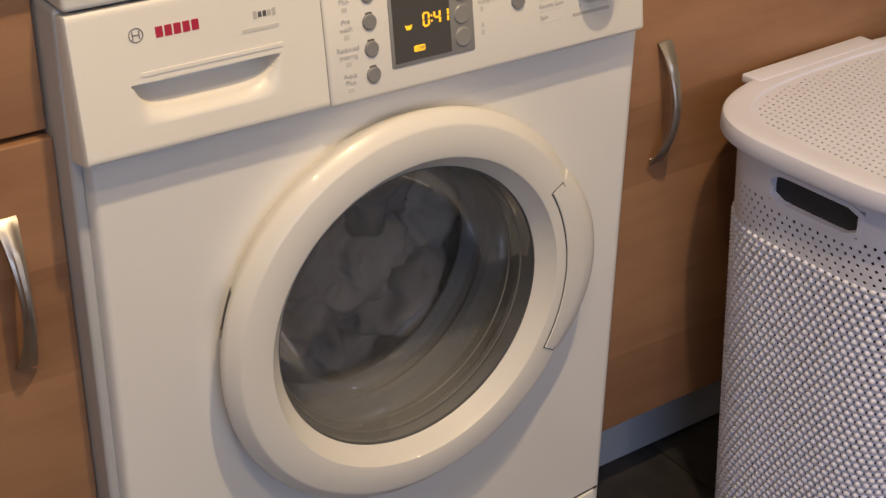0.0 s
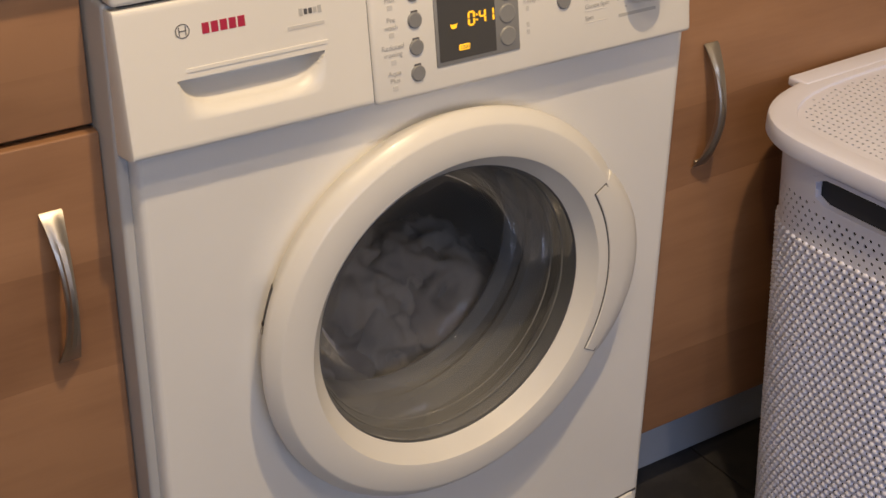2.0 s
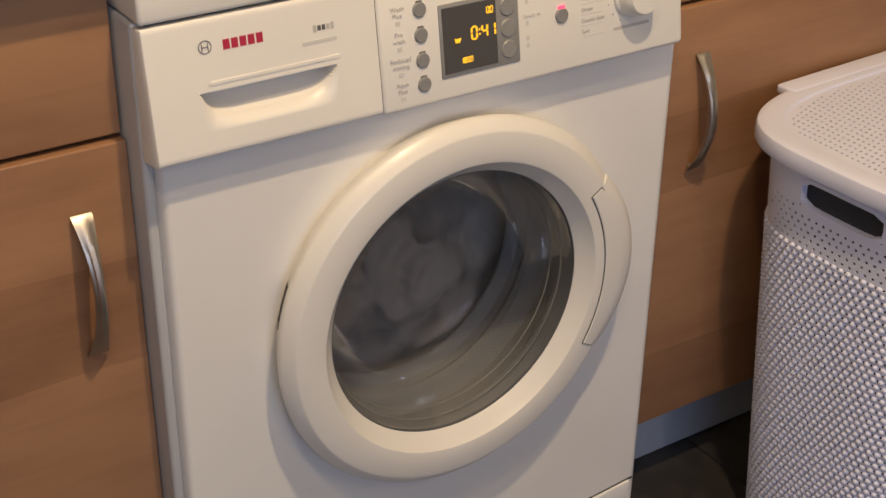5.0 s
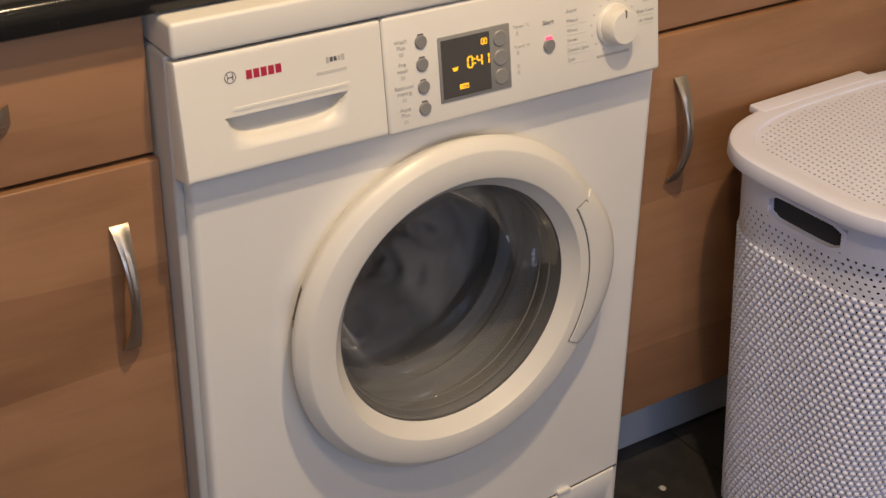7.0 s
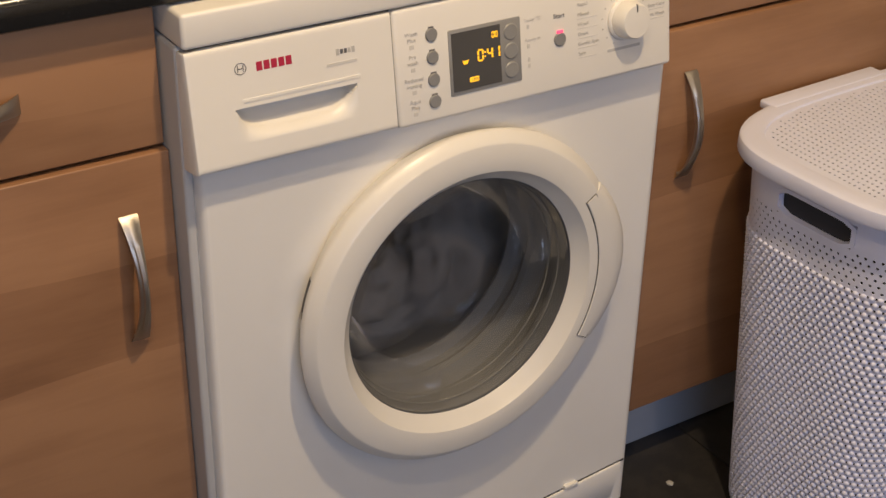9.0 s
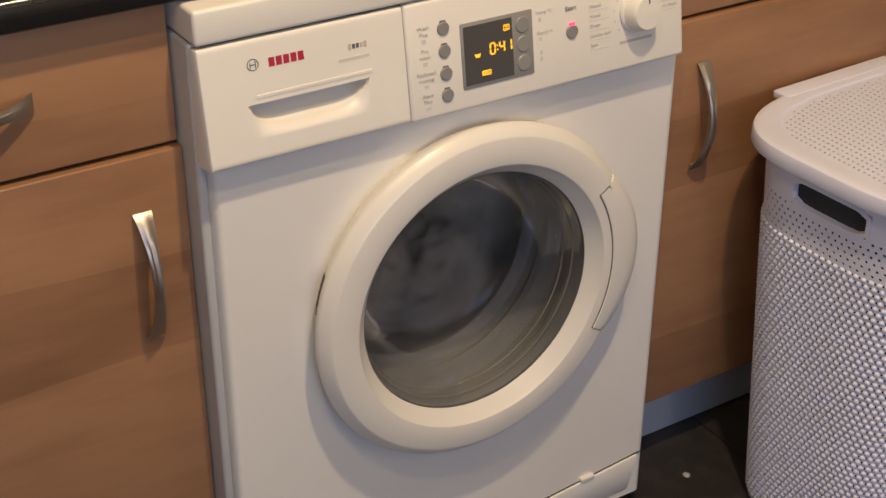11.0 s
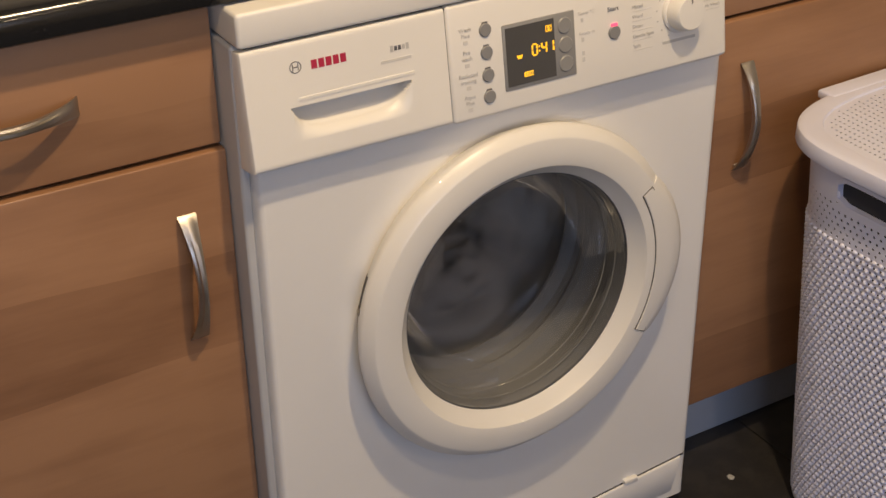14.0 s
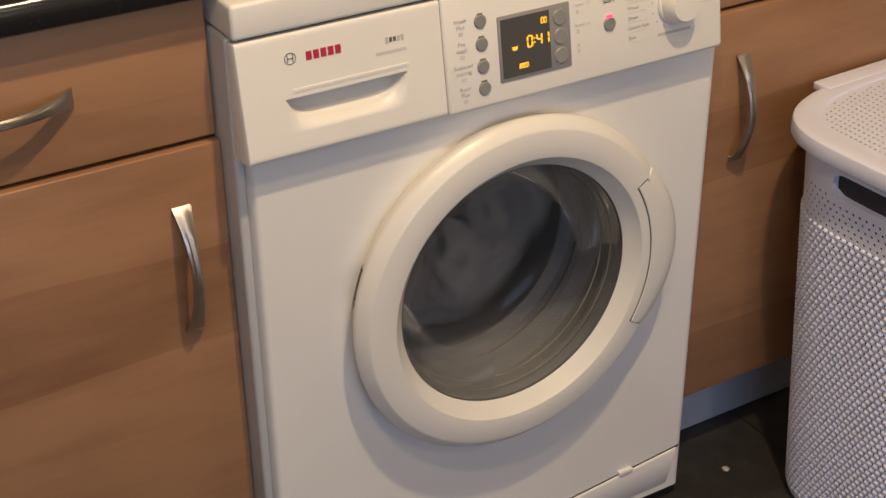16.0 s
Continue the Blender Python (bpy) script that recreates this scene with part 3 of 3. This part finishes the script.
    lathe(bm, [(0.188, 0.004), (0.2000, 0.0005), (0.2035, -0.004), (0.2075, -0.012), (0.2110, -0.0190), (0.2125, -0.0230), (0.2123, -0.0262), (0.2108, -0.0288), (0.2012, -0.0376), (0.1998, -0.0384),
               (0.1985, -0.0388), (0.1840, -0.0397), (0.1690, -0.0402), (0.1676, -0.0397), (0.1667, -0.0384), (0.1590, -0.0296), (0.1528, -0.0232), (0.1516, -0.0216), (0.1530, -0.0180), (0.165, 0.012), (0.188, 0.012), (0.188, 0.004)], 128, CX, CZ)
    ring = part("door", bm, BEZEL, w, "round white plastic door ring")
    bm = bmesh.new()
    lathe(bm, [(0.1528, -0.0190), (0.1520, -0.0223), (0.1510, -0.0220), (0.1508, -0.016), (0.1510, 0.004), (0.158, 0.012), (0.170, 0.0130)], 96, CX, CZ)
    part("seal_ring", bm, BELLOWS, ring, "grey seal round the glass")
    bm = bmesh.new()
    lathe(bm, [(0.1506, -0.0195), (0.1480, -0.0150), (0.1470, -0.0075), (0.1446, -0.0035), (0.1432, 0.0065), (0.1404, 0.0125), (0.1370, 0.042), (0.1310, 0.068), (0.1190, 0.083), (0.0990, 0.0915), (0.060, 0.097), (0.030, 0.099), (0, 0.0995)], 96, CX, CZ)
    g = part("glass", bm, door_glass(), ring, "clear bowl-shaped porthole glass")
    g.visible_shadow = False
    for r, y in ((0.1462, -0.0060), (0.1424, 0.0085)):
        bm = bmesh.new()
        lathe(bm, [(r + 0.0009, y), (r, y - 0.0011), (r - 0.0009, y), (r, y + 0.0011), (r + 0.0009, y)], 96, CX, CZ)
        part("glass_rib", bm, LIP, g, "pale rib moulded round the glass")
    # grip: a raised crescent on the right of the ring, with dark joints round it
    a0, a1 = -30.0, 30.5

    def crescent(bm, prof, a0, a1, steps=36):
        rings = []
        for i in range(steps + 1):
            a = a0 + (a1 - a0) * i / steps
            q = (2 * (a - a0) / (a1 - a0) - 1)
            swell = 0.0150 * (1 - q * q)
            rings.append([(CX + (r + swell * k) * math.cos(radians(a)), y, CZ + (r + swell * k) * math.sin(radians(a))) for r, y, k in prof])
        sweep(bm, None, rings)

    bm = bmesh.new()
    crescent(bm, [(0.1806, -0.030, 0), (0.1806, -0.0398, 0), (0.1820, -0.0413, 0), (0.1945, -0.0402, 0.5), (0.2025, -0.0372, 1), (0.2098, -0.0322, 1), (0.2125, -0.0272, 1), (0.2105, -0.0202, 1), (0.202, -0.0120, 0.5)], a0, a1)
    grip = part("door_grip", bm, BEZEL, ring, "white curved pull grip on the door ring")
    bm = bmesh.new()
    crescent(bm, [(0.1798, -0.030, 0), (0.1798, -0.0403, 0), (0.1808, -0.0404, 0), (0.1975, -0.0395, 0), (0.1975, -0.030, 0)], a0 - 0.30, a1 + 0.30)
    part("joint", bm, SEAM, ring, "dark joint round the grip")
    bm = bmesh.new()
    lathe(bm, [(0.2000, -0.0030), (0.2042, -0.0040), (0.2072, -0.0095), (0.2094, -0.0145), (0.2030, -0.0155)], 12, CX, CZ, 157.5, 168.0)
    hinge = part("hinge", bm, SEAM, ring, "dark hinge slot")
    bm = bmesh.new()
    lathe(bm, [(0.2000, -0.0030), (0.2052, -0.0040), (0.2084, -0.0095), (0.2106, -0.0155), (0.2030, -0.0165)], 4, CX, CZ, 168.2, 170.2)
    part("hinge_pin", bm, NICKEL, hinge, "bright hinge pin")

    # bellows between door and drum
    bm = bmesh.new()
    lathe(bm, [(0.184, 0.004), (0.176, 0.010), (0.172, 0.022), (0.176, 0.036), (0.176, 0.050), (0.166, 0.058), (0.158, 0.062), (0.1555, 0.070), (0.160, 0.078), (0.158, 0.088), (0.150, 0.094), (0.147, 0.099), (0.150, 0.105), (0.165, 0.109)], 96, CX, CZ)
    part("bellows", bm, BELLOWS, w, "folded grey rubber door bellows")
    # drum
    bm = bmesh.new()
    lathe(bm, [(0.158, 0.108), (0.160, 0.114), (0.175, 0.118), (0.215, 0.122), (0.235, 0.135), (0.238, 0.150), (0.238, 0.420), (0.228, 0.436), (0.12, 0.440), (0.10, 0.428), (0, 0.424)], 72, 0, 0)
    drum = part("drum", bm, STEEL, w, "brushed steel drum with three lifters")
    drum.location = (CX, 0, CZ)
    for k in range(3):
        bm = bmesh.new()
        m = Matrix.Rotation(radians(120 * k), 4, "Y")
        rows = []
        for i in range(9):
            y = 0.150 + 0.26 * i / 8
            hgt = 0.045 * math.sin(math.pi * (i + 0.6) / 9.2) ** 0.5
            rows.append([m @ Vector((x, y, -0.238 + z)) for x, z in ((-0.034, 0), (-0.016, hgt * 0.7), (-0.006, hgt), (0.006, hgt), (0.016, hgt * 0.7), (0.034, 0))])
        sweep(bm, None, rows)
        part("lifter", bm, RUBBER, drum, "grey drum lifter")
    return w, drum


# ---------- laundry ----------
def garment(name, seed, size, mat, label, squash=(1, 1, 1)):
    """A wrung, folded bundle of cloth."""
    bm = bmesh.new()
    bmesh.ops.create_icosphere(bm, subdivisions=5, radius=1.0)
    o = Vector((seed * 3.7, seed * 1.3, -seed * 2.1))
    for v in bm.verts:
        p = v.co.copy()
        q = Vector((p.x * squash[0], p.y * squash[1], p.z * squash[2]))
        big = noise.noise(p * 1.1 + o) * 0.34
        fold = 1 - (noise.noise(Vector((p.x * 2.0, p.y * 2.4, p.z * 2.0)) + o * 2) * 2.2) ** 2
        crease = 1 - (noise.noise(p * 5.2 + o * 3) * 2.2) ** 2
        v.co = q * size * (0.80 + big + 0.16 * fold + 0.06 * crease)
    ob = part(name, bm, mat)
    ob.data.set_sharp_from_angle(angle=radians(179))
    return tagged(ob, label, "laundry", "wet laundry in the drum")


# ---------- basket ----------
BX, BY = 0.9234, -0.1422
LID_Z = 0.5743
WALL_TOP = 0.553
SLOT_SHIFT = -0.010
TURN = 0.04


def oval(a, b, k, extra=0.0):
    """The basket's outline, a rounded oblong; half length a, depth b in front and less behind, k in turns, widened by extra."""
    c, s = math.cos(2 * math.pi * k), math.sin(2 * math.pi * k)
    d, p = (b - 0.029, 3.2) if s > 0 else (b, 4.3)
    r = (abs(c / (a + extra)) ** p + abs(s / (d + extra)) ** p) ** (-1 / p)
    x, y = r * c, r * s
    return x * math.cos(TURN) - y * math.sin(TURN), x * math.sin(TURN) + y * math.cos(TURN)


class Wall:
    """The basket's tapered wall: places by arc length and height."""
    N = 1440

    def __init__(self, a, b):
        pts = np.array([oval(a, b, k / self.N) for k in range(self.N + 1)])
        step = np.hypot(*np.diff(pts, axis=0).T)
        self.s = np.concatenate([[0], np.cumsum(step)])
        self.pts, self.total = pts, self.s[-1]

    def at(self, s, z):
        """Place and outward normal on the wall; it leans inward towards the floor."""
        s = s % self.total
        x, y = np.interp(s, self.s, self.pts[:, 0]), np.interp(s, self.s, self.pts[:, 1])
        x2, y2 = np.interp((s + 0.004) % self.total, self.s, self.pts[:, 0]), np.interp((s + 0.004) % self.total, self.s, self.pts[:, 1])
        k = TAPER + (1 - TAPER) * (z / WALL_TOP)
        n = Vector((y2 - y, -(x2 - x), 0)).normalized()
        return Vector((BX + x * k, BY + y * k, z)), n


TAPER = 0.84
HALF_A, HALF_B = 0.2268, 0.1731


def basket():
    bk = tagged(empty("laundry_basket"), "pale lilac-white plastic laundry basket with perforated lid, closed", "laundry basket")
    wall = Wall(HALF_A, HALF_B)
    p, h = wall.total / round(wall.total / 0.0105), 0.0083
    ncol = round(wall.total / p)
    verts, faces = [], []
    bverts, bfaces = [], []

    def cell(s, z, hole):
        """One cell of the wall round a hole."""
        base = len(verts)
        corner = [wall.at(s + dx * p / 2, z + dz * h / 2)[0] for dx, dz in ((-1, -1), (0, -1), (1, -1), (1, 0), (1, 1), (0, 1), (-1, 1), (-1, 0))]
        verts.extend(corner)
        if not hole:
            faces.append(tuple(range(base, base + 8)))
            return
        r = 0.0021
        inner = [wall.at(s + r * x, z + r * y) for x, y in ((-.7, -.7), (0, -1), (.7, -.7), (1, 0), (.7, .7), (0, 1), (-.7, .7), (-1, 0))]
        verts.extend(c for c, n in inner)
        verts.extend(c - n * 0.0012 for c, n in inner)
        for i in range(8):
            j = (i + 1) % 8
            faces.append((base + i, base + j, base + 8 + j, base + 8 + i))
            faces.append((base + 8 + i, base + 8 + j, base + 16 + j, base + 16 + i))

    def stud(s, z):
        base = len(bverts)
        c, n = wall.at(s, z)
        t = Vector((-n.y, n.x, 0))
        up = Vector((0, 0, 1))
        for ring, lift in ((1.0, -0.0004), (0.80, 0.0017), (0.42, 0.0029)):
            for k in range(8):
                a = k * math.pi / 4
                bverts.append(c + t * (0.0042 * ring * math.cos(a)) + up * (0.0036 * ring * math.sin(a)) + n * lift)
        bverts.append(c + n * 0.0032)
        for q in (0, 8):
            for k in range(8):
                j = (k + 1) % 8
                bfaces.append((base + q + k, base + q + j, base + q + 8 + j, base + q + 8 + k))
        for k in range(8):
            bfaces.append((base + 16 + k, base + 16 + (k + 1) % 8, base + 24))

    rows = int(WALL_TOP / h)
    s_mid = wall.total * 0.5 + SLOT_SHIFT   # the face turned to the washer
    for j in range(rows):
        z = 0.006 + (j + 0.5) * h
        for i in range(ncol):
            s = (i + (j % 2) * 0.5) * p
            ds = min(abs(s - s_mid), wall.total - abs(s - s_mid))
            slot = 0.5045 < z < 0.5375 and ds < 0.0575
            if slot:
                continue
            top = z > 0.467
            hole = 0.02 < z < 0.508
            cell(s, z, hole and not (ds < 0.062 and z > 0.497))
            if 0.012 < z < 0.458:
                stud(s + p / 2, z)
    me = bpy.data.meshes.new("wall")
    me.from_pydata([tuple(v) for v in verts], [], faces)
    link("wall", me, LINEN, bk, "perforated plastic side wall", False)
    me = bpy.data.meshes.new("studs")
    me.from_pydata([tuple(v) for v in bverts], [], bfaces)
    for f in me.polygons:
        f.use_smooth = True
    tagged(link("studs", me, LINEN, bk, "rows of raised studs", False), kind="stuff")
    # rim of the grip slot
    bm = bmesh.new()
    rows_ = []
    for k in range(33):
        a = 2 * math.pi * k / 32
        e = 6.0
        c, sn = math.cos(a), math.sin(a)
        r = (abs(c / 0.0625) ** e + abs(sn / 0.0205) ** e) ** (-1 / e)
        pos, n = wall.at(s_mid + r * c, 0.521 + r * sn)
        pos2, _ = wall.at(s_mid + r * c * 0.90, 0.521 + r * sn * 0.76)
        rows_.append([pos + n * 0.0012, pos2 + n * 0.0012, pos2 - n * 0.016, pos - n * 0.016])
    rr = [[bm.verts.new(q) for q in row] for row in rows_[:-1]]
    for i in range(32):
        a, b = rr[i], rr[(i + 1) % 32]
        for k in range(4):
            bm.faces.new((a[k], a[(k + 1) % 4], b[(k + 1) % 4], b[k]))
    bmesh.ops.recalc_face_normals(bm, faces=bm.faces)
    part("grip_slot", bm, LINEN, bk)
    # dark sheet added inside, standing for the shade behind the holes
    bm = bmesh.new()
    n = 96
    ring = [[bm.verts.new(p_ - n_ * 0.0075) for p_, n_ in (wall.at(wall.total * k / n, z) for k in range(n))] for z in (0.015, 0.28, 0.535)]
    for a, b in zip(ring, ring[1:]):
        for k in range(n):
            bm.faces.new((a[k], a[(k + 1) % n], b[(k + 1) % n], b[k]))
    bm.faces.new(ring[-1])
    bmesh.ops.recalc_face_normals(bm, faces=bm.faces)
    part("shade_sheet", bm, HOLE_SHADE, bk, "dark sheet added as shade behind the holes")
    # floor of the basket and upper band under the lid
    bm = bmesh.new()
    n = 96
    lo = [wall.at(wall.total * k / n, 0.010)[0] for k in range(n)]
    lv = [bm.verts.new(v) for v in lo]
    gv = [bm.verts.new((BX + (v.x - BX) * 0.97, BY + (v.y - BY) * 0.97, 0.0)) for v in lo]
    for k in range(n):
        bm.faces.new((lv[k], gv[k], gv[(k + 1) % n], lv[(k + 1) % n]))
    bm.faces.new(gv)
    bmesh.ops.recalc_face_normals(bm, faces=bm.faces)
    part("base", bm, LINEN, bk)
    # lid: a rim with a drooping skirt, a raised border and a perforated plate
    bm = bmesh.new()
    n = 128
    prof = [(0.002, LID_Z - 0.021), (0.0165, LID_Z - 0.022), (0.0180, LID_Z - 0.019), (0.0176, LID_Z - 0.0050), (0.0166, LID_Z - 0.0016), (0.0142, LID_Z - 0.0001), (0.0090, LID_Z + 0.0004), (-0.0060, LID_Z + 0.0006), (-0.0095, LID_Z - 0.0004), (-0.0110, LID_Z - 0.004)]
    rings = []
    for off, z in prof:
        rings.append([bm.verts.new((BX + x, BY + y, z)) for x, y in (oval(HALF_A, HALF_B, k / n, off) for k in range(n))])
    for a, b in zip(rings, rings[1:]):
        for k in range(n):
            bm.faces.new((a[k], a[(k + 1) % n], b[(k + 1) % n], b[k]))
    bmesh.ops.recalc_face_normals(bm, faces=bm.faces)
    lid = part("lid", bm, LINEN, bk, "lid rim with a short skirt")
    verts, faces = [], []
    q, ph = 0.0105, 0.0078
    za = LID_Z - 0.0028
    for i in range(-24, 25):
        for j in range(-34, 35):
            x, y = i * q, j * ph + (i % 2) * ph / 2
            far = math.hypot(x, y)
            turn = math.atan2(y, x) / (2 * math.pi)
            edge = math.hypot(*oval(HALF_A, HALF_B, turn - TURN / (2 * math.pi), -0.006))
            if far > edge:
                continue
            k = 1.0 if far > edge - 0.013 else 0.0
            base = len(verts)
            verts.extend((BX + x + dx * q / 2, BY + y + dy * ph / 2, za) for dx, dy in ((-1, -1), (0, -1), (1, -1), (1, 0), (1, 1), (0, 1), (-1, 1), (-1, 0)))
            if k > 0.82:
                faces.append(tuple(range(base, base + 8)))
                continue
            r = 0.0018
            ring = ((-.7, -.7), (0, -1), (.7, -.7), (1, 0), (.7, .7), (0, 1), (-.7, .7), (-1, 0))
            verts.extend((BX + x + r * cx, BY + y + r * cy, za) for cx, cy in ring)
            verts.extend((BX + x + r * cx, BY + y + r * cy, za - 0.0012) for cx, cy in ring)
            for t in range(8):
                u = (t + 1) % 8
                faces.append((base + t, base + u, base + 8 + u, base + 8 + t))
                faces.append((base + 8 + t, base + 8 + u, base + 16 + u, base + 16 + t))
    # hinge strip along the straight back edge
    bm = bmesh.new()
    m = Matrix.Translation((BX, BY, 0)) @ Matrix.Rotation(TURN, 4, "Z")
    box(bm, -0.122, 0.090, HALF_B - 0.030, HALF_B - 0.001, LID_Z - 0.010, LID_Z + 0.0016, 0.003, 3, m)
    part("hinge_strip", bm, LINEN, lid)
    me = bpy.data.meshes.new("perforated_plate")
    me.from_pydata(verts, [], faces)
    link("perforated_plate", me, LINEN, lid, "perforated lid plate", False)
    return bk


def fluff(x, y, s, seed):
    bm = bmesh.new()
    bmesh.ops.create_icosphere(bm, subdivisions=2, radius=s)
    for v in bm.verts:
        v.co *= 1 + 0.5 * noise.noise(v.co * 300 + Vector((seed, 0, 0)))
        v.co.z = v.co.z * 0.3 + s * 0.36
    ob = part("crumb", bm, CRUMB)
    ob.location = (x, y, 0)
    return tagged(ob, "tiny white crumb lying on the dark floor", "crumb")


floor = room()
kitchen()
washer_thing, drum = washer()
laundry = [
    garment("wet_cloth", 1, 0.096, CLOTHS[0], "pale cotton garment, wet and crumpled", (1.0, 1.0, 1.0)),
    garment("wet_cloth", 2, 0.086, CLOTHS[2], "cream towel, wet and crumpled", (0.9, 1.0, 1.1)),
    garment("wet_cloth", 3, 0.086, CLOTHS[0], "pale cotton garment, wet and crumpled", (1.1, 1.0, 1.0)),
    garment("wet_cloth", 4, 0.084, CLOTHS[1], "grey cotton garment, wet and crumpled", (1.1, 1.0, 0.9)),
    garment("wet_cloth", 5, 0.086, CLOTHS[0], "pale cotton garment, wet and crumpled", (0.9, 1.0, 1.1)),
    garment("wet_cloth", 6, 0.085, CLOTHS[2], "cream towel, wet and crumpled", (1.0, 1.0, 1.0)),
    garment("wet_cloth", 7, 0.082, CLOTHS[1], "grey cotton garment, wet and crumpled", (1.0, 1.0, 1.1)),
]
basket()
fluff(0.698, 0.005, 0.0052, 1)
floor_tiles(floor)


# ---------- motion ----------
# the load: time, offset of its middle from the axis (x, z) and turn in degrees, anticlockwise from the front
LOAD = [(0.0, 0.035, -0.035, -400), (0.3, 0.040, -0.050, -380), (0.5, 0.030, -0.100, -372), (0.8, 0.022, -0.170, -360), (1.0, 0.018, -0.205, -352), (1.2, 0.020, -0.195, -346),
        (1.6, 0.030, -0.140, -330), (2.0, 0.030, -0.150, -316), (2.4, 0.022, -0.190, -304), (2.8, 0.030, -0.140, -290), (3.2, 0.035, -0.070, -276), (3.6, 0.030, -0.030, -258),
        (3.8, 0.020, 0.000, -246), (4.2, 0.030, -0.035, -220)]


def load_at(t):
    """Offset of the load's middle and its turn."""
    if t <= 4.2:
        return tuple(float(np.interp(t, [r[0] for r in LOAD], [r[k] for r in LOAD])) for k in (1, 2, 3))
    turn = float(np.interp(t, [4.2, 4.8, 5.4, 6.3, 8.7, 10.8, 16.0], [-220, -130, 90, 515, 1715, 2803, 5881]))
    far = float(np.interp(t, [4.2, 6.3, 8.7, 10.8, 16.0], [0.010, 0.026, 0.036, 0.048, 0.050]))
    return 0.030 + far * math.cos(radians(turn)), -0.035 + far * math.sin(radians(turn)), turn


# where each bundle sits in the load: distance, direction, depth
SEATS = [(0.000, 0, 0.208), (0.108, 0, 0.200), (0.112, 62, 0.218), (0.106, 118, 0.198), (0.112, 180, 0.214), (0.104, 240, 0.200), (0.110, 300, 0.216)]


def motions():
    times = [k / 10 for k in range(161)]
    walk(drum, [(t, Matrix.Translation((CX, 0, CZ)) @ Matrix.Rotation(-radians(load_at(t)[2]), 4, "Y")) for t in times])
    for ob, (far, way, deep) in zip(laundry, SEATS):
        rows = []
        for t in times:
            ox, oz, turn = load_at(t)
            a = radians(turn + way)
            spin = min(1.0, max(0.0, (t - 4.6) / 1.7))
            slump = 1 - 0.82 * min(1.0, max(0.0, (-oz - 0.05) / 0.13))
            out = far + spin * (0.022 if far else 0.095)
            x, z = ox + out * math.cos(a), oz + out * math.sin(a) * slump
            fit = min(1.0, 0.186 / max(1e-6, math.hypot(x, z)))
            rows.append((t, Matrix.Translation((CX + x * fit, deep - 0.006 + 0.024 * spin, CZ + z * fit)) @ Matrix.Rotation(-radians(turn), 4, "Y")))
        walk(ob, rows)


motions()
